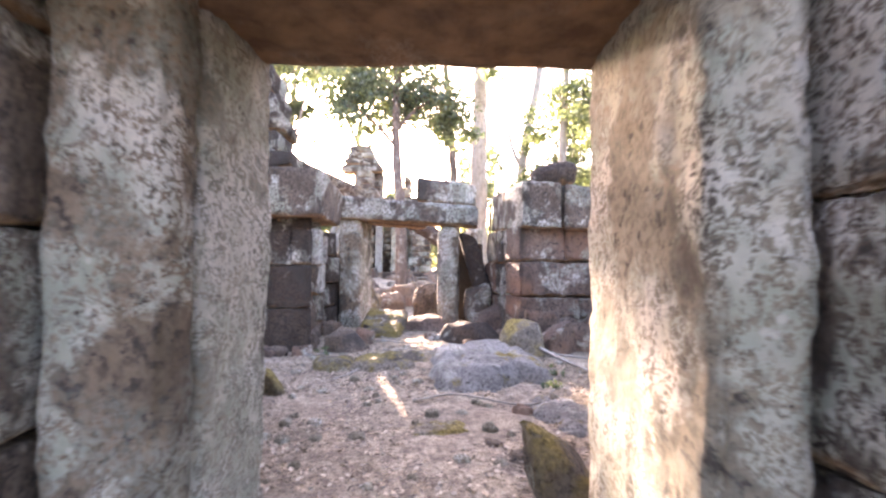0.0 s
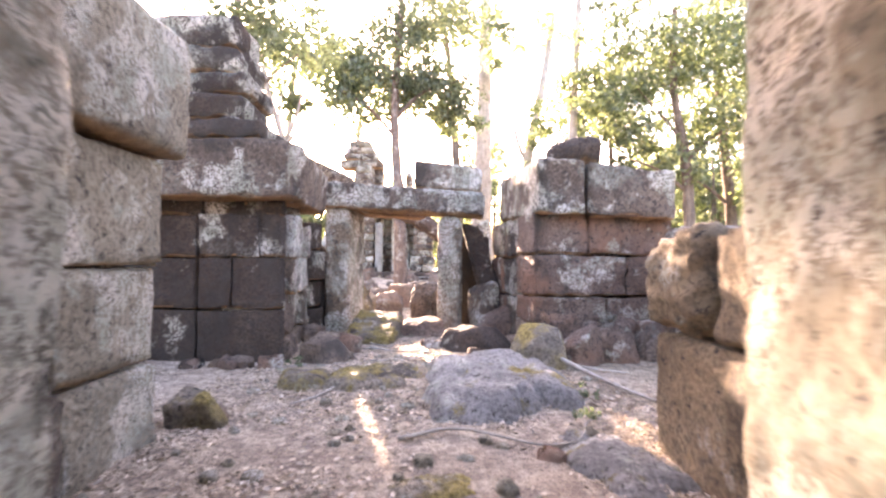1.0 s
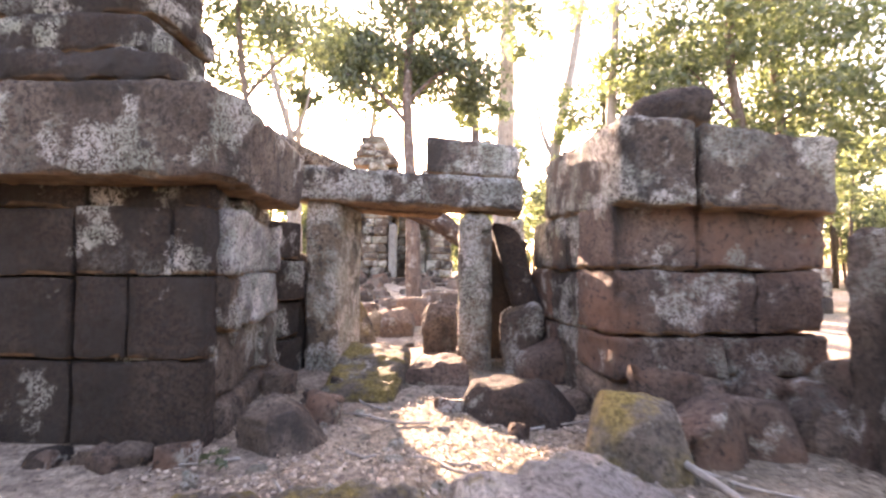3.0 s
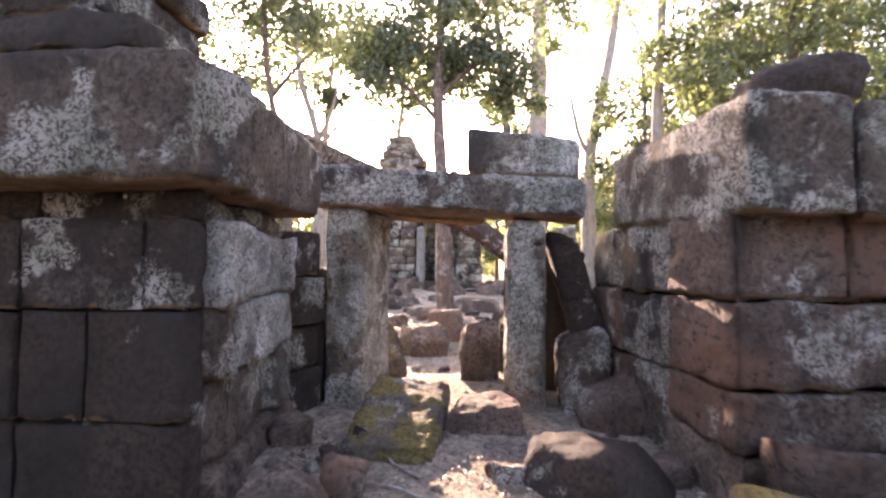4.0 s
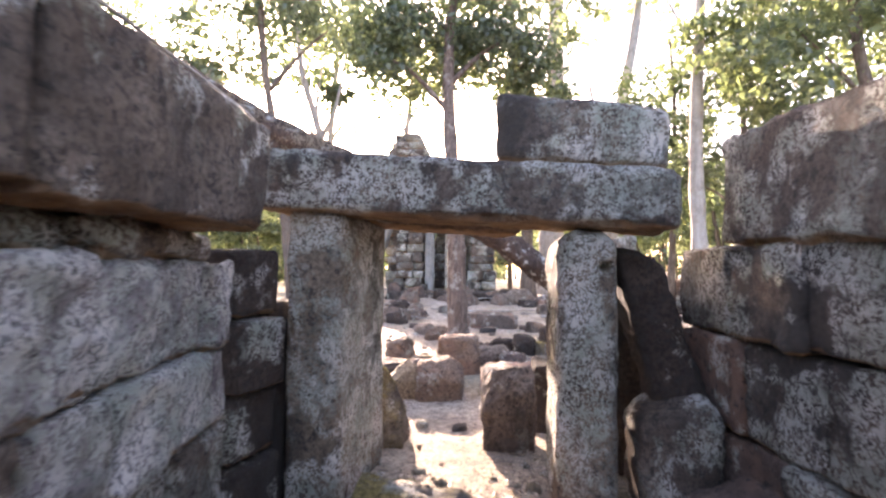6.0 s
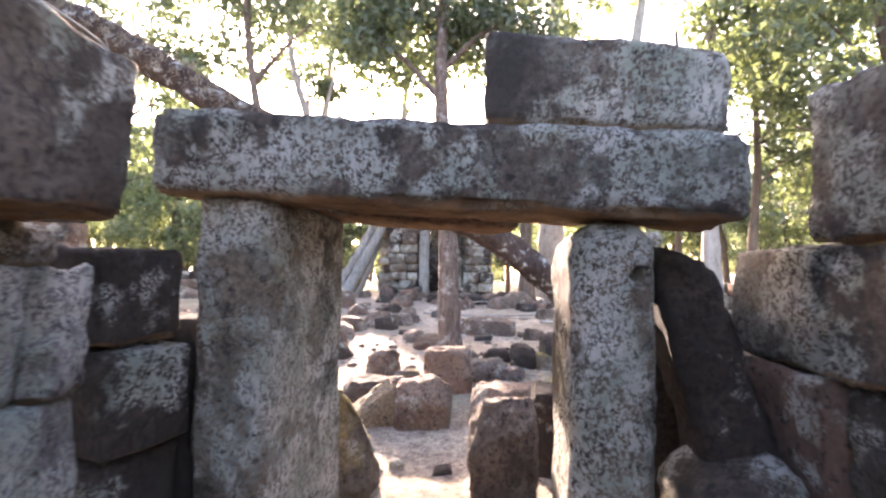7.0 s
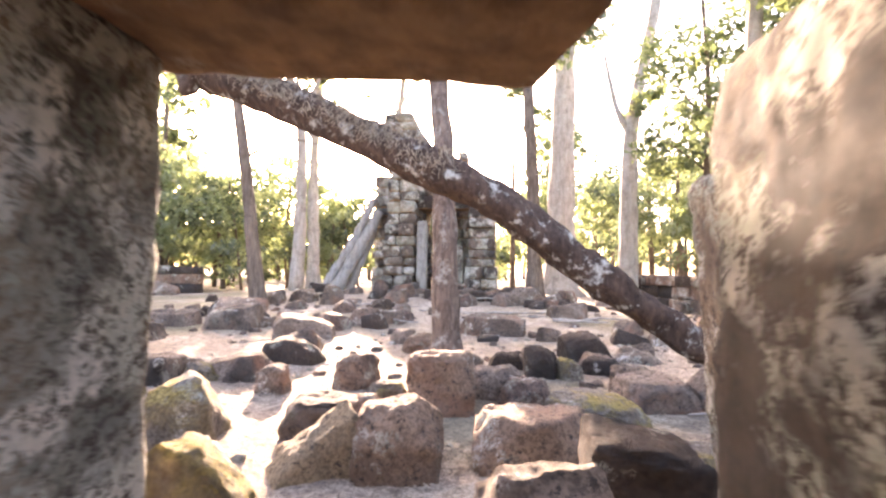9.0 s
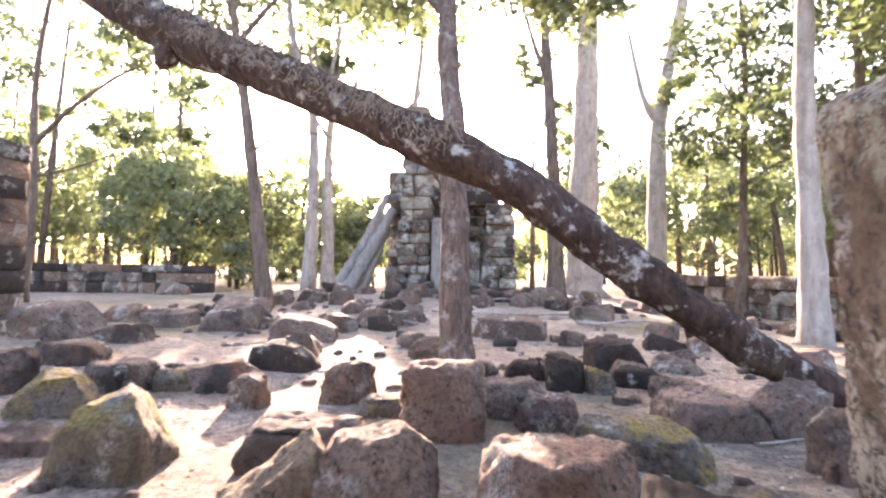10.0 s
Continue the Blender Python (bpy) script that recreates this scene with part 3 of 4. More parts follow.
stone("fallen_block", "squared dark brown sandstone block beside the path", "stone block", [(-0.12, 8.92), (0.29, 8.86), (0.30, 9.22), (-0.10, 9.26)], -0.12, (0.52, 0.47, 0.48, 0.54), STONE_DARK, cell=0.03, r=0.03, rough=0.03, chip=0.1)
stone("standing_stone", "upright leaning sandstone pillar with a round hole", "stone pillar", [(0.46, 8.95), (0.86, 8.9), (0.88, 9.3), (0.48, 9.3)], -0.15, (1.48, 1.62, 1.62, 1.5), STONE_POST, cell=0.03, r=0.05, rough=0.025, most=60, lean=(-0.14, 0.0), hole=(0.42, 8.95, 1.34, 0.035, 0.05))


# ---------- second doorway ----------
def doorway_second():
    h = tagged(holder("door_2", -0.65, 7.8, 0), "ruined sandstone door frame of two posts and a lintel", "doorway", kind="structure")
    post_left = block("post", [(-1.60, 7.45), (-1.28, 7.44), (-1.18, 8.14), (-1.56, 8.16)], -0.2, (1.65, 1.62, 1.605, 1.65), STONE_POST, label="tapered door post crusted with lichen", cell=0.035, r=0.035, rough=0.016)
    post_right = block("post", [(-0.078, 7.44), (0.24, 7.44), (0.25, 7.98), (-0.09, 8.04)], -0.2, (1.545, 1.535, 1.52, 1.52), STONE_POST, label="round-topped door post with a peg hole", cell=0.022, r=0.07, rough=0.016, most=80, hole=(0.17, 7.45, 1.33, 0.034, 0.12))
    lintel = block("lintel", [(-1.76, 7.36), (0.535, 7.36), (0.555, 7.84), (-1.77, 7.84)], (1.64, 1.515, 1.515, 1.64), (1.99, 1.83, 1.83, 1.99), STONE_LICHEN, label="long tilted lintel patterned with lichen", cell=0.03, r=0.04, rough=0.017, chip=0.09, most=60)
    rear = block("lintel", [(-1.40, 7.86), (-0.25, 7.86), (-0.35, 8.24), (-1.40, 8.24)], (1.61, 1.52, 1.52, 1.61), (1.92, 1.82, 1.82, 1.92), STONE_RED, label="reddish rear lintel beam", cell=0.05, r=0.03, rough=0.014)
    for v in post_right.data.vertices:
        k = min(1.0, max(0.0, (v.co.z - 1.37) / 0.19))
        v.co.x = 0.085 + (v.co.x - 0.085) * (1 - 0.62 * k ** 2.4)
    attach(h, post_left, post_right, lintel, rear)


doorway_second()
stone("lintel_block", "squared sandstone block lying on the door lintel", "stone block", [(-0.41, 7.42), (0.50, 7.44), (0.52, 7.95), (-0.38, 7.95)], (1.905, 1.845, 1.845, 1.905), (2.28, 2.17, 2.17, 2.30), STONE_LICHEN, cell=0.04, r=0.04, rough=0.022)


# ---------- loose stones ----------
KINDS = {
    "r": (LATERITE, "orange-red laterite block half sunk in the soil"),
    "g": (STONE_BROWN, "grey-brown fallen sandstone block on the ground"),
    "d": (STONE_DARK, "dark fallen sandstone block on the ground"),
    "m": (STONE_MOSS, "fallen sandstone block with yellow-green moss"),
    "o": (STONE_OCHRE, "tan sandstone slab tilted in the sandy soil"),
    "p": (STONE_RED, "brownish-red fallen sandstone block"),
}


def boulder(kind, x, y, w, d, h, seed, round_=0.12, cell=None):
    """A worn, tilted block or rock that sits a little in the soil."""
    w, d, h = w * 1.12, d * 1.12, h * 1.12
    rnd = random.Random(seed * 13 + 5)
    turn = rnd.uniform(-0.5, 0.5)
    ca, sa = math.cos(turn), math.sin(turn)
    plan = []
    for u, v in ((-0.5, -0.5), (0.5, -0.5), (0.5, 0.5), (-0.5, 0.5)):
        u, v = u * w * rnd.uniform(0.8, 1.08), v * d * rnd.uniform(0.8, 1.08)
        plan.append((x + u * ca - v * sa, y + u * sa + v * ca))
    g = rise(x, y)
    tops = [g + h * rnd.uniform(0.72, 1.05) for _ in range(4)]
    material, label = KINDS[kind]
    cell = cell or max(0.03, 0.075 * min(w, 0.9))
    v, f = lump(plan, g - 0.12, tops, cell=cell, r=round_ * min(w, d, h + 0.12) * rnd.uniform(0.4, 1.1), rough=0.02 + 0.04 * min(w, 1.0), chip=0.10, seed=seed + 300)
    # broken faces: a few flat cuts across the corners, then a tilt
    size = max(w, d, h)
    mid = Vector((x, y, g + h * 0.4))
    for _ in range(rnd.choice((3, 4, 5, 6))):
        n = Vector((rnd.uniform(-1, 1), rnd.uniform(-1, 1), rnd.uniform(0.05, 1.0))).normalized()
        reach = sorted((p - mid).dot(n) for p in v)[int(len(v) * rnd.uniform(0.82, 0.95))]
        for i, p in enumerate(v):
            over = (p - mid).dot(n) - reach
            if over > 0:
                v[i] = p - n * over * 0.9
    tilt = Matrix.Rotation(rnd.uniform(-0.22, 0.22), 4, "X") @ Matrix.Rotation(rnd.uniform(-0.22, 0.22), 4, "Y")
    base = Vector((x, y, g))
    v = [base + tilt @ (p - base) for p in v]
    return tagged(put("boulder", v, f, material), label, "stone", "fallen stones")


PASSAGE_STONES = [
    ('p', -0.26, 6.97, 0.46, 0.34, 0.18),
    ('d', 0.38, 6.11, 0.70, 0.53, 0.24),
    ('m', 0.84, 5.17, 0.47, 0.35, 0.36),
    ('p', 0.29, 5.60, 0.15, 0.11, 0.10),
    ('g', -1.05, 5.51, 0.47, 0.35, 0.20),
    ('p', -0.09, 6.17, 0.24, 0.18, 0.09),
    ('m', -1.33, 3.69, 0.27, 0.21, 0.18),
    ('g', -1.30, 3.81, 0.15, 0.11, 0.07),
    ('g', 0.54, 3.25, 0.12, 0.09, 0.05),
    ('m', 0.52, 2.11, 0.22, 0.17, 0.30),
    ('m', -1.37, 3.74, 0.17, 0.13, 0.16),
    ('g', 0.40, 2.45, 0.12, 0.09, 0.05),
    ('g', 0.28, 2.66, 0.09, 0.07, 0.03),
]
def hewn(kind, x, front, w, d, h, turn=0.0, tops=(1, 1, 1, 1), cuts=(), seed=0, lean=(0.0, 0.0), round_=0.038):
    """A squared, broken block: front is where its near face meets the soil; tops scale its four upper corners; cuts are planes (normal, share of its reach kept)."""
    material, label = KINDS[kind]
    y = front + d * 0.5
    g = rise(x, y)
    ca, sa = math.cos(turn), math.sin(turn)
    rnd = random.Random(seed * 7 + 3)
    plan = []
    for u, v in ((-0.5, -0.5), (0.5, -0.5), (0.5, 0.5), (-0.5, 0.5)):
        u, v = u * w * rnd.uniform(0.9, 1.06), v * d * rnd.uniform(0.9, 1.06)
        plan.append((x + u * ca - v * sa, y + u * sa + v * ca))
    v, f = lump(plan, g - 0.1, [g + h * t for t in tops], cell=max(0.02, 0.05 * w), r=min(round_, 0.14 * w), rough=0.04, chip=0.15, seed=seed + 900, lean=lean, most=34)
    mid = Vector((x, y, g + h * 0.4))
    for n, keep in [(Vector(c[:3]).normalized(), c[3]) for c in cuts] + [(Vector((rnd.uniform(-1, 1), rnd.uniform(-1, 0.6), rnd.uniform(0.1, 1.0))).normalized(), rnd.uniform(0.72, 0.88)) for _ in range(7)]:
        reach = keep * max((p - mid).dot(n) for p in v)
        for i, p in enumerate(v):
            over = (p - mid).dot(n) - reach
            if over > 0:
                q = p - n * over * 0.93
                v[i] = q + n * fbm(q, 11.0, 4) * 0.02
    return tagged(put("boulder", v, f, material), label, "stone", "fallen stones")


HEWN = [
    ("r", -1.03, 9.73, 0.51, 0.42, 0.40, 0.12, (0.88, 0.95, 1.0, 0.9), ((-0.8, -0.3, 0.5, 0.8), (0.9, -0.2, 0.4, 0.85))),
    ("o", -1.46, 9.70, 0.54, 0.32, 0.42, 0.42, (0.08, 0.9, 1.0, 0.2)),
    ("g", -1.58, 10.22, 0.62, 0.40, 0.27, -0.06, (0.95, 1.0, 0.95, 0.9)),
    ("r", -0.91, 10.92, 0.54, 0.46, 0.47, 0.14, (0.94, 1.0, 1.0, 0.95)),
    ("m", -1.42, 11.26, 0.38, 0.26, 0.16, 0.2, (1.0, 0.7, 0.7, 0.9)),
    ("r", -1.82, 11.63, 0.40, 0.34, 0.32, 0.05, (0.95, 1.0, 1.0, 0.9)),
    ("g", -2.48, 11.30, 0.30, 0.26, 0.25, -0.1, (0.9, 1.0, 1.0, 0.95)),
    ("g", -3.17, 11.79, 0.62, 0.36, 0.27, 0.1, (0.55, 1.0, 0.9, 0.6)),
    ("d", -3.01, 12.71, 0.78, 0.50, 0.33, -0.2, (0.6, 1.0, 0.7, 0.9)),
    ("g", -3.65, 14.54, 1.02, 0.70, 0.44, 0.3, (0.9, 0.6, 0.6, 1.0)),
    ("m", -3.78, 10.82, 0.58, 0.44, 0.34, 0.3, (0.7, 0.95, 0.55, 0.95), ((0.7, 0.5, 0.5, 0.6),)),
    ("m", -2.58, 9.98, 0.58, 0.46, 0.49, 0.15, (0.5, 0.98, 1.0, 0.75), ((0.72, 0.48, 0.5, 0.5), (-0.6, -0.3, 0.75, 0.7))),
    ("g", -3.26, 10.15, 0.56, 0.36, 0.10, 0.1, (0.9, 0.8, 1.0, 1.0)),
    ("r", -0.24, 9.86, 0.68, 0.50, 0.34, -0.05, (0.75, 1.0, 0.9, 0.85), ((-0.8, -0.3, 0.5, 0.75),)),
    ("p", -0.23, 11.19, 0.42, 0.34, 0.24, 0.2, (0.8, 1.0, 0.8, 1.0), ((-0.7, -0.2, 0.6, 0.75), (0.7, -0.2, 0.6, 0.8))),
    ("m", 0.28, 10.70, 0.78, 0.44, 0.27, -0.35, (0.95, 0.6, 0.65, 1.0)),
    ("g", -0.41, 11.46, 0.52, 0.40, 0.27, 0.1, (0.8, 1.0, 0.95, 0.8)),
    ("d", -0.35, 12.79, 0.44, 0.30, 0.17, 0.0, (1.0, 0.9, 0.9, 1.0)),
    ("d", 0.01, 12.43, 0.36, 0.32, 0.31, -0.1, (0.9, 0.85, 1.0, 1.0)),
    ("m", 0.30, 12.42, 0.28, 0.30, 0.27, 0.5, (1.0, 0.5, 0.5, 1.0)),
    ("d", 0.68, 13.55, 0.62, 0.50, 0.34, 0.15, (0.8, 0.9, 1.0, 1.0)),
    ("d", 0.71, 12.74, 0.42, 0.34, 0.20, -0.3, (1.0, 0.6, 0.7, 1.0)),
    ("g", 0.89, 11.32, 0.70, 0.52, 0.28, 0.2, (0.8, 0.7, 1.0, 0.95)),
    ("g", 0.95, 12.39, 0.44, 0.34, 0.16, -0.2, (1.0, 0.8, 0.8, 1.0)),
    ("g", -5.86, 13.68, 0.62, 0.46, 0.28, 0.1, (0.85, 1.0, 1.0, 0.9)),
    ("r", -7.95, 16.09, 0.74, 0.5, 0.34, 0.0, (0.8, 1.0, 1.0, 0.8)),
    ("g", -5.41, 15.42, 0.95, 0.7, 0.50, 0.2, (0.5, 0.8, 1.0, 0.7)),
    ("g", -3.95, 11.53, 0.70, 0.50, 0.28, -0.2, (0.75, 1.0, 0.8, 0.9)),
    ("m", -3.45, 11.70, 0.34, 0.30, 0.18, 0.3, (1.0, 0.7, 0.7, 1.0)),
    ("g", -5.32, 12.35, 0.68, 0.42, 0.24, 0.1, (1.0, 0.85, 0.9, 1.0)),
    ("g", -4.80, 11.23, 0.48, 0.40, 0.36, -0.1, (0.8, 1.0, 1.0, 0.9)),
    ("r", -1.52, 13.64, 0.42, 0.32, 0.27, 0.4, (0.6, 1.0, 1.0, 0.8)),
    ("g", -6.67, 15.52, 0.90, 0.6, 0.28, 0.1, (0.9, 0.8, 1.0, 1.0)),
    ("d", -7.77, 14.36, 0.84, 0.6, 0.52, 0.3, (0.6, 0.9, 0.7, 1.0)),
    ("g", -0.57, 15.54, 1.15, 0.7, 0.33, -0.1, (0.9, 0.8, 1.0, 1.0)),
    ("m", 0.72, 10.02, 0.46, 0.34, 0.14, 0.1, (0.8, 1.0, 0.9, 0.9)),
    ("g", 1.42, 11.45, 0.42, 0.36, 0.34, 0.2, (0.8, 1.0, 1.0, 0.9)),
    ("g", 1.33, 10.74, 0.30, 0.26, 0.40, 0.1, (0.9, 1.0, 1.0, 0.9)),
    ("m", -1.30, 8.38, 0.38, 0.36, 0.68, 0.1, (0.98, 0.9, 0.7, 0.9), ((0.7, 0.45, 0.55, 0.55),)),
    ("g", -0.32, 8.36, 0.38, 0.32, 0.60, -0.08, (0.9, 1.0, 0.95, 0.85), ((-0.8, -0.2, 0.55, 0.8),)),
    ("p", -0.12, 10.62, 0.34, 0.20, 0.14, -0.35, (1.0, 0.6, 0.9, 1.1)),
]
for k, row in enumerate(HEWN):
    hewn(*row, seed=k)

COURT_NEAR = [
    ('p', -1.42, 9.95, 0.40, 0.30, 0.10),
    ('g', -3.30, 12.40, 0.70, 0.52, 0.12),
    ('g', -0.78, 12.97, 0.29, 0.21, 0.19),
    ('g', 0.96, 11.99, 0.50, 0.37, 0.13),
    ('g', -3.18, 10.60, 0.30, 0.25, 0.05),
    ('g', -5.64, 12.99, 0.37, 0.28, 0.16),
]
COURT_FAR = [
    ('g', -3.09, 13.31, 0.61, 0.46, 0.25),
    ('g', -6.15, 17.07, 1.12, 0.67, 0.37),
    ('g', -0.33, 13.08, 0.46, 0.34, 0.09),
    ('g', 0.76, 13.20, 0.45, 0.34, 0.12),
    ('g', 1.39, 13.81, 0.56, 0.42, 0.13),
    ('g', -7.23, 14.19, 0.96, 0.72, 0.47),
    ('g', -6.80, 15.89, 0.70, 0.53, 0.27),
    ('g', -4.96, 19.92, 0.57, 0.43, 0.54),
    ('g', -5.90, 20.21, 0.74, 0.55, 0.29),
    ('g', -12.65, 23.61, 0.99, 0.74, 0.40),
    ('g', -3.16, 16.75, 0.82, 0.62, 0.25),
    ('g', -6.48, 19.69, 0.43, 0.32, 0.31),
    ('g', 1.90, 16.50, 0.46, 0.35, 0.24),
    ('g', 0.22, 20.94, 1.01, 0.61, 0.47),
    ('g', 1.00, 18.49, 0.81, 0.60, 0.29),
]
for k, row in enumerate(PASSAGE_STONES + COURT_NEAR + COURT_FAR):
    boulder(*row, seed=k)

stone("fallen_slab", "mossy sandstone slab tilted up before the door", "stone block", [(-1.10, 6.32), (-0.54, 6.27), (-0.50, 7.16), (-1.10, 7.24)], -0.12, (0.07, 0.05, 0.27, 0.30), STONE_MOSS, cell=0.03, r=0.035, rough=0.03, chip=0.1, most=40)

# the flat rock of the forecourt, and small rubble of the court
def outcrop(label, cx, cy, rx, ry, h, material, turn=0.0, seed=0, tilt=0.0, pits=0.014):
    """A low rock whose irregular rim dips into the soil; tilt lifts its far side."""
    rings, segs = 26, 72
    ca, sa = math.cos(turn), math.sin(turn)
    verts, faces = [], []
    for i in range(rings + 1):
        q = i / rings
        for k in range(segs):
            a = 2 * math.pi * k / segs
            e = Vector((math.cos(a), math.sin(a), seed * 3.7))
            rim = 1 + 0.32 * fbm(e, 1.1, 4) + 0.06 * fbm(e, 5.0, 2)
            square = 1 / max(abs(math.cos(a)), abs(math.sin(a))) ** 0.45
            u, v = q * rim * square * rx * math.cos(a), q * rim * square * ry * math.sin(a)
            x, y = cx + u * ca - v * sa, cy + u * sa + v * ca
            p = Vector((x, y, seed * 1.9))
            step = 0.35 * h * max(0.0, fbm(p, 2.2, 2))
            z = rise(cx, cy) + (h + step + tilt * v / ry) * (1 - q ** 5) - 0.16 * q ** 8 + fbm(p, 4.5, 4) * 0.022
            z -= pits * max(0.0, fbm(p, 19.0, 2)) + 0.03 * max(0.0, 0.12 - abs(fbm(p, 1.6, 3))) / 0.12
            verts.append((x, y, z))
    for i in range(rings):
        for k in range(segs):
            a, b = i * segs + k, i * segs + (k + 1) % segs
            faces.append((a, a + segs, b + segs, b))
    return tagged(put("flat_rock", verts, faces, material), label, "rock", "flat rocks")


outcrop("broad blue-grey flat rock sunk in the ground", 0.36, 4.35, 0.56, 0.66, 0.13, STONE_GREY, 0.15, 1, 0.05)
outcrop("low grey rock sunk in the sandy soil", 0.80, 3.25, 0.26, 0.44, 0.05, STONE_GREY, 0.3, 2)
outcrop("low rock patched with yellow-green moss", -0.46, 4.52, 0.40, 0.34, 0.06, STONE_MOSS, -0.1, 3, 0.03)
outcrop("small mossy rock sunk in the soil", -1.02, 4.55, 0.24, 0.26, 0.09, STONE_MOSS, 0.2, 4)
outcrop("mossy patch of rock level with the soil", -0.02, 2.95, 0.24, 0.16, 0.02, STONE_MOSS, 0.1, 5)
rnd = random.Random(77)
for k in range(22):
    # rubble along the feet of the passage walls
    w = rnd.uniform(0.07, 0.24)
    x, y = (rnd.uniform(-1.5, -0.95), rnd.uniform(5.5, 7.2)) if k % 3 else (rnd.uniform(0.45, 0.8), rnd.uniform(6.0, 7.2))
    boulder(rnd.choice("gdgp"), x, y, w, w * 0.8, w * rnd.uniform(0.4, 0.9), seed=600 + k, cell=0.04)
for k in range(16):
    # small stones along the foot of the dark wall
    w = rnd.uniform(0.06, 0.2)
    boulder(rnd.choice("gdp"), rnd.uniform(-3.6, -1.5), rnd.uniform(5.12, 5.36), w, w * 0.8, w * rnd.uniform(0.3, 0.7), seed=700 + k, cell=0.04)
for k in range(34):
    # rubble heaped against the foot of the reddish wall
    w = rnd.uniform(0.10, 0.40)
    boulder(rnd.choice("pgpg"), rnd.uniform(1.15, 2.55), rnd.uniform(5.40, 5.95), w, w * 0.9, w * rnd.uniform(0.5, 1.3), seed=500 + k, cell=0.05)
for k in range(150):
    x, y = rnd.uniform(-9, 5.5), rnd.uniform(13.5, 22)
    if k > 90:
        x, y = rnd.gauss(-1.5, 2.6), rnd.gauss(21.6, 0.9)
    w = rnd.uniform(0.16, 0.55)
    boulder(rnd.choice("gggddp"), x, y, w, w * 0.8, w * rnd.uniform(0.3, 0.7), seed=200 + k, cell=0.08)


# ---------- leaning log ----------
def log():
    h = tagged(holder("fallen_log", 2.2, 12.2, 0), "thick mossy tree trunk leaning down across the court", "fallen tree")
    path = spline([(-9.4, 12.6, 6.3, 0.2), (-6.6, 12.4, 5.0, 0.21), (-4.1, 12.35, 3.54, 0.23), (-2.71, 12.2, 2.90, 0.20), (-1.17, 12.0, 2.16, 0.19), (-0.28, 12.0, 1.66, 0.18), (0.43, 12.0, 1.12, 0.17), (1.1, 12.1, 0.67, 0.16), (1.8, 12.2, 0.24, 0.16), (2.6, 12.3, -0.15, 0.15)], 9)
    body = tube([p[:3] for p in path], [p[3] for p in path], 20, 0.35, 3.0)
    knot_shape = tube([(-4.0, 12.3, 3.35), (-4.02, 12.25, 3.16), (-4.05, 12.2, 3.08)], [0.17, 0.11, 0.05], 10, 0.4)
    trunk_ob = put("trunk", *body, BARK_LOG)
    knot = put("knot", *knot_shape, BARK_LOG, trunk_ob)
    rng = np.random.default_rng(5)
    # rootlets and dead creeper hanging along the upper half
    tails = []
    for _ in range(3000):
        p = path[int(4 + 34 * rng.random() ** 1.3)]
        a = rng.uniform(0.1, 2.2)
        s = Vector((0, -math.cos(a), math.sin(a))) * p[3] * 1.02
        b = Vector(p[:3]) + s + Vector((rng.normal() * 0.09, 0, rng.normal() * 0.03))
        t = [b, b + Vector((rng.normal() * 0.03, -0.04, rng.uniform(-0.06, 0.05))), b + Vector((rng.normal() * 0.05, -0.05, -rng.uniform(0.03, 0.12)))]
        tails.append(tube(t, [0.005, 0.004, 0.0015], 3, cap=False))
    v, f = join(tails)
    creeper = put("creeper", v, f, CREEPER, label="dry hanging rootlets and creeper")
    attach(h, trunk_ob, creeper)


log()


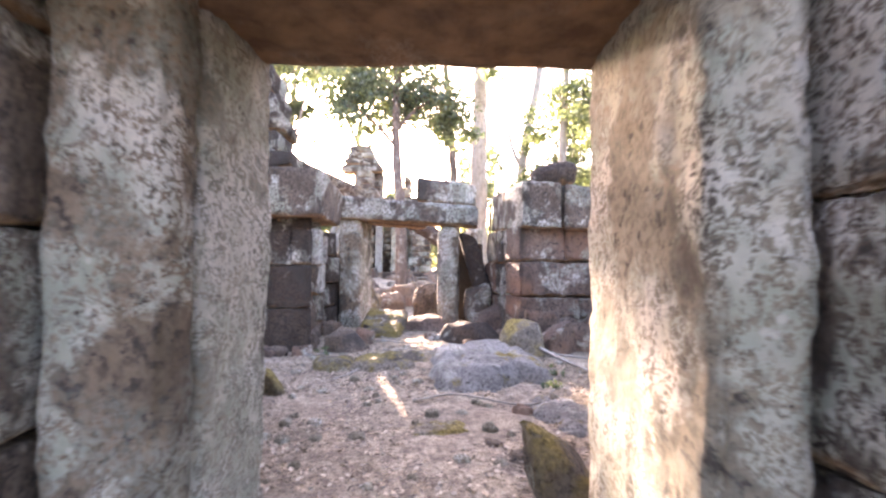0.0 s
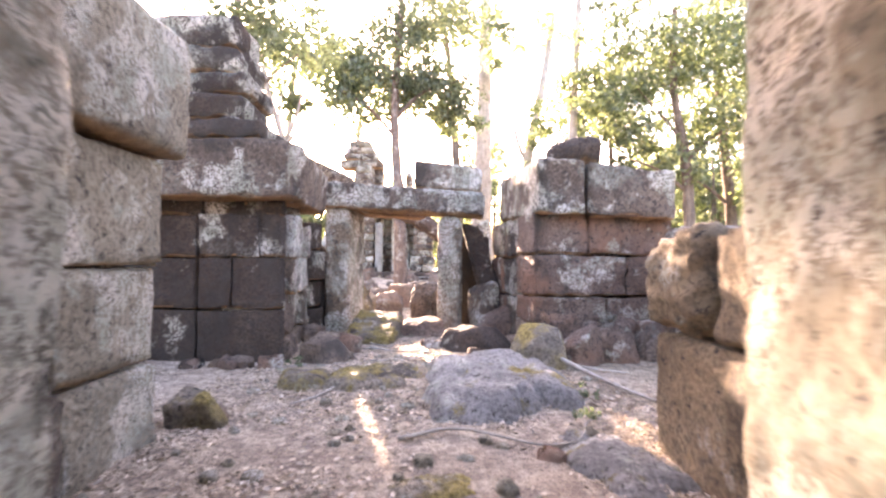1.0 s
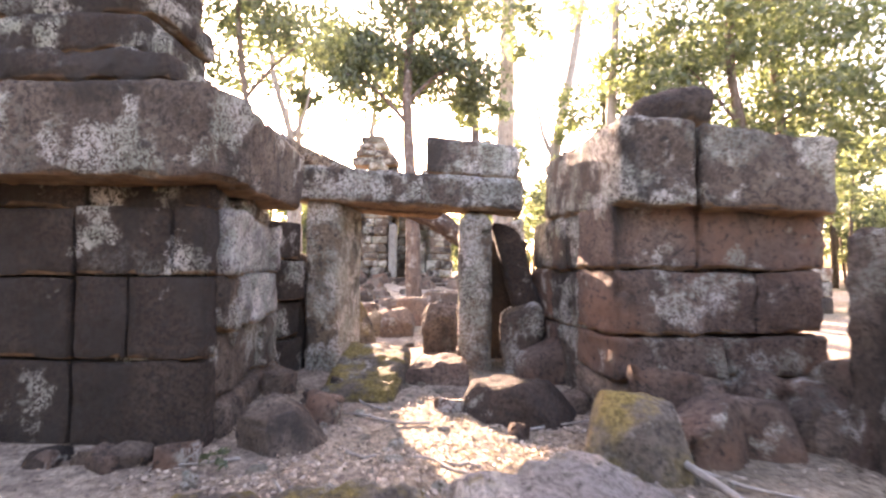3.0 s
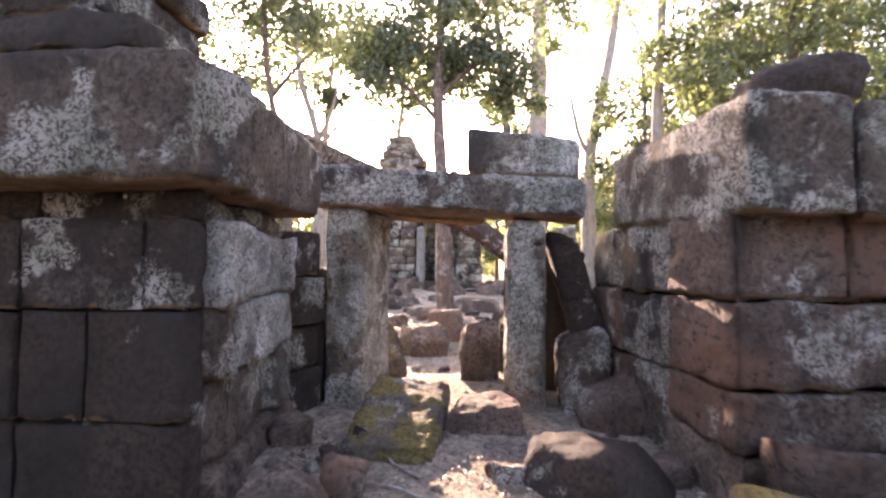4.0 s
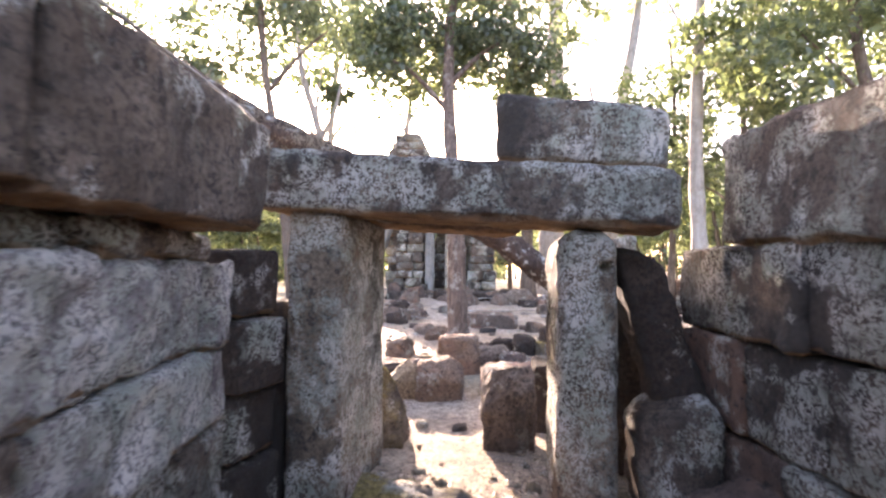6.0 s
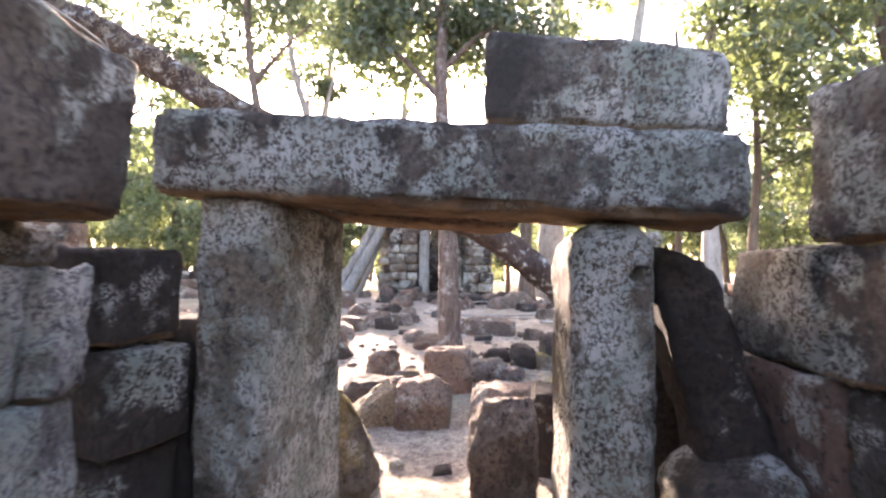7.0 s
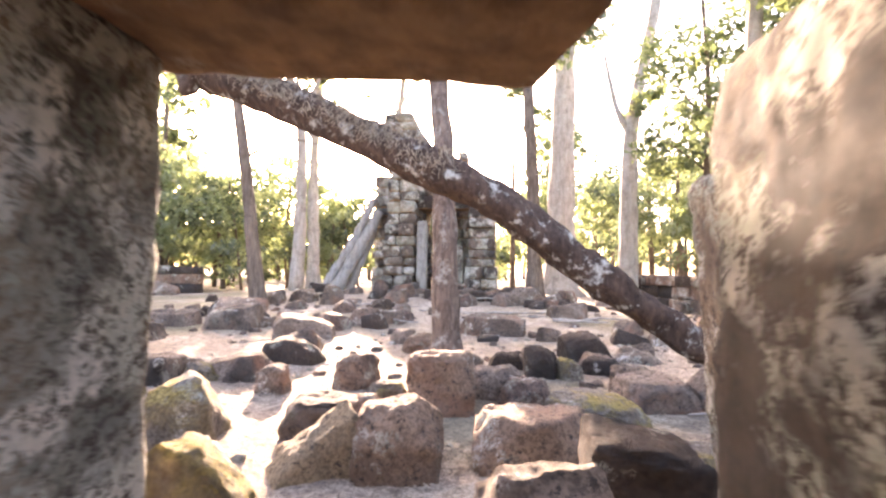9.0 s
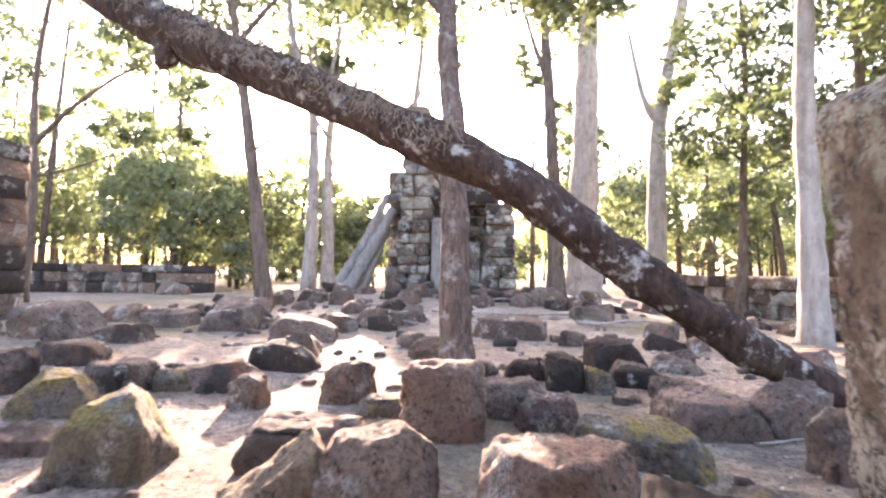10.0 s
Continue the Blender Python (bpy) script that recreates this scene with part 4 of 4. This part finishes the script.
# ---------- ruined tower ----------
def tower():
    g = 0.35
    h = tagged(holder("tower", -2.3, 20.5, g), "ruined sandstone shrine tower with a dark doorway", "ruin")
    rnd = random.Random(9)
    parts = []

    def stack(x0, x1, y0, y1, z0, z1, lean=0.0, taper=0.0, course=0.27):
        z, k = z0, 0
        while z < z1:
            c = course * rnd.uniform(0.8, 1.25)
            f = (z - z0) / max(z1 - z0, 0.1)
            o = lean * f + rnd.uniform(-0.05, 0.05)
            a, b = x0 + o + taper * f, x1 + o - taper * f
            n = 1 if (b - a) < 0.75 else 2
            cut = [a, b] if n == 1 else [a, a + (b - a) * rnd.uniform(0.35, 0.65), b]
            for p, q in zip(cut, cut[1:]):
                parts.append(block("stone_block", box_plan(p + 0.01, y0 + rnd.uniform(-0.06, 0.06), q - 0.01, y1), z, z + c - 0.012, rnd.choice([STONE_LICHEN, STONE_LICHEN, STONE_PALE, STONE]), cell=0.09, r=0.035, rough=0.04))
            z += c
            k += 1

    stack(-4.05, -3.55, 20.6, 21.6, g, 3.5, 0.1)
    stack(-3.58, -2.72, 19.9, 21.2, g, 3.75, 0.12, 0.05)
    stack(-3.55, -2.85, 20.4, 21.4, 3.75, 4.6, 0.0, 0.12)
    stack(-3.95, -2.6, 21.6, 22.6, g, 4.7, 0.1, 0.15)
    stack(-4.35, -2.65, 21.4, 22.3, 4.7, 5.75, 0.0, 0.5)
    stack(-1.30, -0.52, 19.9, 21.2, g, 2.75, 0.0, 0.06)
    stack(-2.62, -1.0, 21.5, 22.5, g, 3.6, 0.0, 0.1)
    stack(-1.75, -1.35, 20.7, 21.3, 3.3, 4.2, 0.0, 0.06)
    parts.append(block("stone_block", box_plan(-2.75, 20.2, -1.0, 20.9), 2.75, 3.1, STONE_DARK, cell=0.12, r=0.04, rough=0.03))
    parts.append(block("stone_block", box_plan(-2.5, 20.4, -1.1, 21.0), 3.1, 3.4, STONE, cell=0.12, r=0.04, rough=0.03))
    for x0, x1, top, mat in ((-2.66, -2.38, 2.4, ROOT_GREY), (-2.05, -1.86, 2.7, STONE_PALE), (-1.8, -1.42, 1.75, STONE_LICHEN), (-1.38, -1.2, 1.2, STONE_LICHEN)):
        parts.append(block("stone_slab", box_plan(x0, 19.95, x1, 20.25), g, top, mat, cell=0.1, r=0.03, rough=0.02))
    for k, (path, r) in enumerate((([(-5.45, 20.1, g - 0.3), (-4.95, 20.2, 1.0), (-4.4, 20.3, 2.0), (-3.95, 20.45, 3.05)], 0.13), ([(-5.1, 19.95, g - 0.3), (-4.65, 20.1, 0.95), (-4.15, 20.3, 1.9), (-3.8, 20.45, 2.7)], 0.17), ([(-4.75, 20.3, g - 0.3), (-4.35, 20.35, 1.1), (-3.9, 20.45, 2.2)], 0.1))):
        line = spline(path, 6)
        v, f = tube(line, [r * (1.25 - 0.5 * i / len(line)) for i in range(len(line))], 10, 0.4, k * 3.0)
        parts.append(put("root", v, f, ROOT_GREY, label="grey slanting root propped against the tower"))
    parts.append(block("stone_block", box_plan(-5.5, 19.7, -4.9, 20.1), g - 0.25, (0.75, 0.7, 0.6, 0.7), STONE_DARK, cell=0.1, r=0.06, rough=0.05))
    attach(h, *parts)
    h.location, h.scale = (-2.77, 23.65, 0.17), (1.25, 1.25, 1.25)


tower()


# ---------- low enclosure walls ----------
def low_wall(name, label, start, end, courses, seed):
    n = int((Vector(end) - Vector(start)).length / 0.75)
    rnd = random.Random(seed)
    rows = []
    for z0, z1 in courses:
        rows.append((z0, z1, rnd.uniform(-0.03, 0.06), sorted((i + rnd.uniform(0.25, 0.75)) / n for i in range(1, n - 1))))
    return wall(name, label, start, end, 0.6, rows, [STONE_DARK, STONE, LATERITE], 0.13, 0.05, seed)


low_wall("wall_enclosure_left", "low ruined enclosure wall of dark stone", (-22.0, 23.6), (-12.3, 25.0), [(-0.1, 0.42), (0.42, 0.8), (0.8, 1.12)], 21)
low_wall("wall_enclosure_right", "low ruined enclosure wall with orange laterite", (3.4, 26.0), (8.0, 14.2), [(-0.1, 0.35), (0.35, 0.72), (0.72, 1.05)], 22)
low_wall("wall_pile_left", "tall broken stack of dark wall stones", (-12.1, 15.3), (-9.95, 15.4), [(-0.1, 0.5), (0.5, 0.95), (0.95, 1.4), (1.4, 1.85), (1.85, 2.3), (2.3, 2.7), (2.7, 3.05), (3.05, 3.4)], 23)


# ---------- trees ----------
tree("slender brown tree rising behind the leaning log", (-1.08, 13.0), [(0.03, 0, 0), (-0.04, 0.1, 1.2), (-0.1, 0.35, 2.6), (-0.28, 0.8, 4.4), (-0.3, 1.2, 6.5), (-0.1, 1.4, 9.5)], 0.182,
     [(0.62, [(-0.8, 0.2, 0.9), (-1.6, 0.4, 1.4)], 0.06), (0.68, [(0.8, 0.2, 0.8), (1.7, 0.5, 1.2)], 0.06), (0.78, [(-0.6, 0.8, 0.8), (-1.2, 1.4, 1.6)], 0.05)],
     [(-1.2, 1.6, 5.8, 1.3, 3000), (0.7, 1.9, 5.9, 1.2, 2600), (-0.4, 2.0, 6.9, 1.6, 3600), (1.4, 2.0, 5.3, 0.8, 1100), (-2.0, 1.8, 6.6, 1.0, 1500), (0.5, 1.5, 8.3, 1.6, 2500)], BARK_RED, LEAF, 0.074, 31, flare=1.15)
tree("dark leaning forest tree at the edge of the court", (-6.6, 19.0), [(0, 0, 0), (-0.3, 0, 2.5), (-0.75, 0.1, 5.2), (-1.3, 0.2, 8.2), (-1.6, 0.4, 12)], 0.19,
     [(0.55, [(-0.9, 0.2, 0.9), (-2.0, 0.3, 1.5)], 0.09), (0.65, [(0.9, 0.2, 1.2), (1.9, 0.4, 2.2)], 0.09), (0.4, [(1.0, 0.1, 0.5), (2.0, 0.3, 0.4)], 0.05)],
     [(-2.8, 0.5, 8.8, 1.9, 1300), (0.2, 0.6, 10.2, 2.0, 1200), (-1.6, 0.5, 11.0, 2.2, 1400), (-3.8, 0.2, 7.0, 1.3, 600)], BARK, LEAF, 0.12, 32)
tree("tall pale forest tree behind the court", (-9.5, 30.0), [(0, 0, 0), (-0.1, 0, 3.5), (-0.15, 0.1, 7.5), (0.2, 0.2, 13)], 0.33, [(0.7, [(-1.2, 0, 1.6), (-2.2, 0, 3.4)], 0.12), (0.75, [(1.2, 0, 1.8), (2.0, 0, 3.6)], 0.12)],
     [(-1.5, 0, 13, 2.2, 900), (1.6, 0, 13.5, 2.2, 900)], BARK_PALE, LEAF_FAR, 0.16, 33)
tree("thin dark tree beside the ruined tower", (0.62, 22.4), [(0, 0, 0), (-0.05, 0, 2.5), (-0.2, 0, 5.5), (-0.45, 0.1, 9), (-0.9, 0.2, 12.5)], 0.24, [(0.6, [(-0.5, 0, 1.5), (-1.0, 0.1, 3.4)], 0.1), (0.68, [(0.8, 0, 1.4), (1.5, 0.1, 3.0)], 0.08)],
     [(-1.3, 0.2, 11.6, 1.6, 900), (0.9, 0.2, 11.2, 1.5, 800), (-0.5, 0.2, 7.2, 0.8, 160)], BARK, LEAF, 0.13, 34)
tree("huge pale smooth-barked tree with flaring roots", (1.8, 26.0), [(0, 0, 0), (0.02, 0, 3), (0.1, 0, 7), (0.2, 0.1, 12), (0.2, 0.2, 18)], 0.6, [], [(0.5, 0, 18, 3.0, 1000)], BARK_PALE, LEAF, 0.16, 35, flare=1.7)
tree("forked grey tree beyond the enclosure wall", (3.75, 24.0), [(0, 0, 0), (0.05, 0, 3), (0.2, 0, 6.2), (0.9, 0.1, 9.8), (1.4, 0.2, 13)], 0.32, [(0.48, [(-0.5, 0, 1.0), (-1.0, 0.1, 3.6)], 0.15), (0.5, [(0.2, 0, 0.6), (1.2, 0.1, 1.3)], 0.06)],
     [(1.6, 0.2, 12.5, 1.6, 500), (-0.8, 0.2, 11.0, 1.2, 300), (0.6, 0.1, 6.8, 0.8, 180)], BARK_PALE, LEAF_FAR, 0.14, 36)
tree("leafy young tree beyond the enclosure wall", (5.0, 21.0), [(0, 0, 0), (0.05, 0, 2), (0.1, 0, 4), (0.2, 0.1, 6.5), (0.1, 0.2, 9)], 0.12, [(0.5, [(-0.6, 0, 0.5), (-1.2, 0, 0.9)], 0.04), (0.45, [(0.7, 0, 0.5), (1.4, 0, 0.8)], 0.04), (0.65, [(-0.5, 0, 0.6), (-1.0, 0, 1.3)], 0.04)],
     [(-0.9, 0, 4.6, 0.95, 700), (1.0, 0, 4.3, 0.9, 600), (0.2, 0.1, 5.9, 1.1, 900), (-0.6, 0.1, 7.3, 1.2, 800), (0.9, 0, 7.6, 1.1, 700), (0.1, 0, 3.1, 0.7, 250)], BARK, LEAF_MID, 0.10, 37)
tree("slender pale-grey tree near the enclosure wall", (4.05, 16.2), [(0, 0, 0), (-0.03, 0, 2), (-0.08, 0, 4.5), (0.1, 0.1, 8), (0.3, 0.2, 12)], 0.2, [(0.66, [(-0.5, 0, 0.9), (-1.0, 0, 2.0)], 0.05)],
     [(0.6, 0.2, 11.5, 1.6, 900), (1.5, 0.1, 9.6, 1.1, 500)], BARK_PALE, LEAF, 0.10, 38)
tree("leafy spreading tree beside the ruins", (7.2, 15.5), [(0, 0, 0), (0.1, 0, 2), (0, 0, 4.2), (-0.3, 0.1, 6.5), (-0.2, 0.2, 9)], 0.2, [(0.4, [(-0.9, 0, 0.7), (-2.0, 0, 1.1)], 0.07), (0.5, [(0.9, 0, 0.8), (2.0, 0, 1.3)], 0.07), (0.6, [(-0.8, -0.2, 0.8), (-1.6, -0.3, 1.6)], 0.06)],
     [(-1.9, 0, 5.6, 1.3, 1500), (1.7, 0, 5.5, 1.4, 1600), (-0.9, 0, 7.2, 1.6, 1900), (0.9, 0.1, 7.6, 1.6, 1800), (-3.0, 0.3, 6.4, 1.0, 800), (3.6, 0, 5.8, 1.4, 1400), (3.4, 0, 7.6, 1.5, 1400), (0.1, 0, 4.2, 1.0, 600), (2.6, 0, 4.0, 0.9, 500), (-2.3, 0, 7.9, 1.0, 600), (0.3, 0, 9.2, 1.5, 900)], BARK, LEAF_MID, 0.09, 39)
tree("thin bent tree beyond the tower", (-5.1, 28.0), [(0, 0, 0), (0.1, 0, 4), (0.1, 0, 7.2), (0.4, 0, 10.5), (0.3, 0.1, 13)], 0.2, [(0.55, [(-0.3, 0, 0.8), (-0.3, 0, 2.4)], 0.09), (0.6, [(0.6, 0, 1.0), (1.4, 0, 2.0)], 0.07)],
     [(0.9, 0, 11.5, 1.6, 600), (-0.8, 0, 12.5, 1.6, 600), (1.6, 0, 9.5, 0.8, 160)], BARK_PALE, LEAF_FAR, 0.13, 41)
tree("forked pale tree at the back of the woods", (-8.0, 24.5), [(0, 0, 0), (0.1, 0, 3.5), (0.0, 0, 6.6), (-0.9, 0.1, 9.5), (-1.3, 0.2, 12.5)], 0.24, [(0.52, [(0.6, 0, 1.2), (1.1, 0, 3.6)], 0.13), (0.55, [(-0.2, 0.3, 1.5), (0.1, 0.5, 4.0)], 0.1)],
     [(-1.6, 0.1, 12, 1.8, 900), (1.3, 0, 11.2, 1.6, 900), (0.2, 0.3, 13.2, 1.9, 900), (-2.6, 0.1, 9.6, 1.0, 300), (0.9, 1.6, 8.6, 1.6, 240), (0.4, 1.5, 9.05, 0.75, 620), (-0.9, 1.2, 9.6, 1.2, 300)], BARK_PALE, LEAF, 0.13, 42)
tree("bare-branched tree at the edge of the woods", (-14.2, 19.5), [(0, 0, 0), (0.2, 0, 3.2), (0.1, 0, 6.5), (0.5, 0.1, 10)], 0.13, [(0.5, [(1.2, 0, 1.0), (2.8, 0, 1.9), (4.2, 0, 2.2)], 0.08), (0.42, [(1.2, 0, 0.2), (2.6, 0, 0.6)], 0.05)],
     [(0.8, 0.1, 10.0, 1.8, 900), (3.6, 0, 8.0, 1.1, 350), (-1.4, 0, 7.5, 1.5, 700), (2.6, 0, 4.9, 0.7, 160)], BARK, LEAF, 0.11, 43)
tree("leafy tree with a grey trunk behind the ruins", (10.5, 19.0), [(0, 0, 0), (0.1, 0, 2.5), (-0.1, 0, 5), (-0.3, 0.1, 8), (-0.2, 0.2, 11)], 0.24, [(0.35, [(-1.0, 0, 0.8), (-2.2, 0, 1.3)], 0.08), (0.45, [(1.0, 0, 0.8), (2.2, 0, 1.3)], 0.08)],
     [(-2.2, 0, 5.8, 1.5, 1300), (1.8, 0, 6.0, 1.5, 1200), (-1.0, 0, 8.0, 1.9, 1800), (1.3, 0, 8.6, 1.9, 1600), (-3.2, 0, 8.4, 1.4, 1000), (0.1, 0, 10.4, 2.0, 1500), (-2.4, 0, 3.6, 1.1, 600), (1.0, 0, 3.4, 1.2, 600)], BARK, LEAF_MID, 0.10, 44)
tree("slim tree with a low leafy crown behind the ruins", (5.6, 17.8), [(0, 0, 0), (0.0, 0, 2.0), (0.15, 0, 4.2), (0.1, 0.1, 7)], 0.13, [(0.5, [(-0.7, 0, 0.6), (-1.4, 0, 0.8)], 0.04), (0.6, [(0.6, 0, 0.6), (1.2, 0, 1.0)], 0.04)],
     [(-1.2, 0, 4.2, 0.9, 700), (1.1, 0, 4.6, 0.9, 700), (0.1, 0, 5.8, 1.2, 1100), (0.4, 0, 7.2, 1.1, 900)], BARK, LEAF, 0.085, 45)



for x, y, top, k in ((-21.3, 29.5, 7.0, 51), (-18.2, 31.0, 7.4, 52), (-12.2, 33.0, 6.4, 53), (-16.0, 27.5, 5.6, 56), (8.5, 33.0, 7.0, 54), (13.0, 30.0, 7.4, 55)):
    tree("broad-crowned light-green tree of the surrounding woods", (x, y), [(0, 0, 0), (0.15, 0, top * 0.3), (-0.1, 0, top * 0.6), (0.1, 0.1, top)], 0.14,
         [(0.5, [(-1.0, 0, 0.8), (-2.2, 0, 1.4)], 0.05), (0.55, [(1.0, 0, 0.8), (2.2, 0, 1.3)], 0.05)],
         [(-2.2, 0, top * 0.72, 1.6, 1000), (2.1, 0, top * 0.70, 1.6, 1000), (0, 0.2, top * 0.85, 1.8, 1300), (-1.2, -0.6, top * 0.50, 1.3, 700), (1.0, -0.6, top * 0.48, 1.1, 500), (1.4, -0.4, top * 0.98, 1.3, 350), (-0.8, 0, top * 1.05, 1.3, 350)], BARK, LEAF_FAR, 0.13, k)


# ---------- woods ----------
def woods():
    rng = np.random.default_rng(40)
    stems, low, high = [], [], []
    for k in range(480):
        az = rng.uniform(-1.35, 1.35) if k < 420 else rng.uniform(1.35, 4.9)
        dist = rng.uniform(26, 75) if k < 420 else rng.uniform(18, 50)
        x, y = math.sin(az) * dist, math.cos(az) * dist + 6
        if abs(x) < 9 and 0 < y < 27:
            continue
        sun_side = abs(math.degrees(az) + SUN_TURN) < 16
        top = rng.uniform(3.5, 6.5) if sun_side else rng.uniform(5, 12.0)
        r = rng.uniform(0.06, 0.16)
        lx, ly = rng.normal() * 0.4, rng.normal() * 0.4
        z = rise(x, y) - 0.2
        stems.append(tube([(x, y, z), (x + lx * 0.4, y + ly * 0.4, top * 0.45), (x + lx, y + ly, top)], [r * 1.15, r * 0.85, r * 0.4], 6))
        for _ in range(int(rng.integers(4, 7))):
            c = (x + lx + rng.normal() * 1.3, y + ly + rng.normal() * 1.3, top * rng.uniform(0.25, 1.02))
            (low if rng.random() < 0.5 else high).append(clump(rng, c, rng.uniform(0.8, 1.8), int(rng.integers(170, 300))))
    v, f = join(stems)
    tagged(put("woodland_stems", v, f, BARK), "many thin tree stems of the surrounding woods", "woods", kind="stuff")
    tagged(leaf_mesh("woodland_leaves", np.concatenate(low), 0.15, rng, LEAF_FAR), "light-green leaves of the surrounding woods, paled for haze", "woods", kind="stuff")
    tagged(leaf_mesh("woodland_canopy", np.concatenate(high), 0.14, rng, LEAF), "green canopy leaves of the surrounding woods", "woods", kind="stuff")


woods()


# ---------- leaf litter and twigs ----------
def litter():
    rng = np.random.default_rng(6)
    pts = []
    for n, x0, x1, y0, y1 in ((17000, -1.6, 1.3, 1.6, 5.4), (7000, -4.0, 3.0, 3.5, 5.6), (6000, -1.5, 0.9, 5.2, 8.2), (16000, -5, 4, 8.2, 15)):
        xs, ys = rng.uniform(x0, x1, n), rng.uniform(y0, y1, n)
        for x, y in zip(xs, ys):
            if fbm(Vector((x, y, 0.5)), 1.3, 3) + rng.normal() * 0.25 > -0.05:
                pts.append((x, y, rise(x, y) + 0.012))
    ob = leaf_mesh("leaf_litter", pts, 0.019, rng, LITTER, droop=0.0)
    co = np.array([v.co[:] for v in ob.data.vertices]).reshape(-1, 4, 3)
    mid = co.mean(1, keepdims=True)
    co[:, :, 2] = (mid + (co - mid) * 0.35)[:, :, 2]
    ob.data.vertices.foreach_set("co", co.astype(np.float32).ravel())
    tagged(ob, "dry brown and grey leaf litter on the soil", "leaf litter", kind="stuff")
    bits = []
    for k in range(520):
        x, y = (rng.uniform(-1.5, 1.3), rng.uniform(1.8, 8.2)) if k < 260 else (rng.uniform(-6, 4.5), rng.uniform(8.4, 16))
        w = rng.uniform(0.012, 0.05)
        z = rise(x, y)
        v, f = lump([(x - w, y - w * 0.7), (x + w, y - w), (x + w * 0.8, y + w), (x - w, y + w * 0.8)], z - w * 0.5, z + w * rng.uniform(0.4, 1.1), cell=w, r=w * 0.5, rough=w * 0.3, seed=k)
        bits.append((v, f))
    v, f = join(bits)
    chunks = []
    for k in range(330):
        x, y = (rng.uniform(-7, 4.5), rng.uniform(8.6, 15)) if k < 170 else (rng.uniform(-8, 5), rng.uniform(15, 22.6))
        w = rng.uniform(0.04, 0.11) * (1.0 if k < 170 else 1.5)
        z = rise(x, y)
        q = [(x + w * math.cos(a) * rng.uniform(0.7, 1.2), y + w * math.sin(a) * rng.uniform(0.6, 1.0)) for a in (3.9, 5.5, 0.8, 2.4)]
        chunks.append(lump(q, z - w * 0.6, [z + w * rng.uniform(0.15, 0.8) for _ in range(4)], cell=w * 0.6, r=w * 0.15, rough=w * 0.25, chip=w, seed=k + 40))
    tagged(put("rubble", *join(chunks), STONE_BROWN), "broken brown stone rubble strewn over the court", "rubble", kind="stuff")
    tagged(put("gravel", v, f, STONE_PALE), "small grey stones strewn on the soil", "gravel", kind="stuff")
    for k in range(26):
        x, y = (rng.uniform(-1.2, 1.1), rng.uniform(2.4, 7)) if k < 16 else (rng.uniform(-4, 3), rng.uniform(9, 15))
        a, n = rng.uniform(0, 6.3), rng.uniform(0.2, 0.7)
        p = [(x + math.cos(a) * n * t + rng.normal() * 0.02, y + math.sin(a) * n * t + rng.normal() * 0.02) for t in (0, 0.33, 0.66, 1)]
        q = spline([(*c, rise(*c) + 0.018) for c in p], 4)
        v, f = tube(q, [0.011 - 0.006 * i / len(q) for i in range(len(q))], 6)
        tagged(put("twig", v, f, BARK_PALE), "dry grey twig lying on the soil", "twig", "fallen twigs")
    def stick(points, r, label):
        q = spline([(x, y, rise(x, y) + z) for x, y, z in points], 6)
        v, f = tube(q, [r * (1 - 0.6 * i / len(q)) for i in range(len(q))], 7, 0.3)
        tagged(put("branch", v, f, BARK_PALE), label, "branch", "fallen branches")

    stick([(0.98, 5.15, 0.10), (1.1, 4.8, 0.05), (1.25, 4.45, 0.03), (1.42, 4.05, 0.02)], 0.022, "long pale dead branch on the soil")
    stick([(0.9, 5.3, 0.08), (1.2, 5.0, 0.03), (1.5, 4.85, 0.02)], 0.014, "thin pale dead branch on the soil")
    stick([(-0.2, 3.4, 0.02), (0.1, 3.5, 0.03), (0.5, 3.38, 0.02), (0.75, 3.42, 0.02)], 0.011, "crooked pale root on the soil")
    for k in range(14):
        x, y = rng.uniform(-5.5, 2.0), rng.uniform(16.5, 21.0)
        a, n = rng.uniform(-0.6, 0.6), rng.uniform(0.8, 2.2)
        stick([(x + n * t * math.cos(a), y + n * t * math.sin(a) + rng.normal() * 0.06, 0.05 + rng.uniform(0, 0.06)) for t in (0, 0.3, 0.6, 1)], rng.uniform(0.02, 0.04), "pale dead branch among the stones")
    vine = spline([(-1.44, 5.74, 2.01), (-1.43, 6.0, 2.0), (-1.46, 6.3, 2.0), (-1.47, 6.6, 1.985), (-1.475, 6.82, 1.96), (-1.47, 6.87, 1.86)], 5)
    v, f = tube(vine, [0.006] * len(vine), 6)
    tagged(put("vine", v, f, BARK_PALE), "thin dry vine lying over the coping", "vine")
    for x, y in ((1.0, 4.25), (0.85, 3.75), (-1.25, 5.1)):
        h = tagged(holder("small_plant", x, y, rise(x, y)), "small green weed growing beside the rock", "plant")
        leaf_mesh("leaves", clump(rng, (0, 0, 0.06), 0.08, 60), 0.019, rng, LEAF, h, droop=-0.4)


litter()
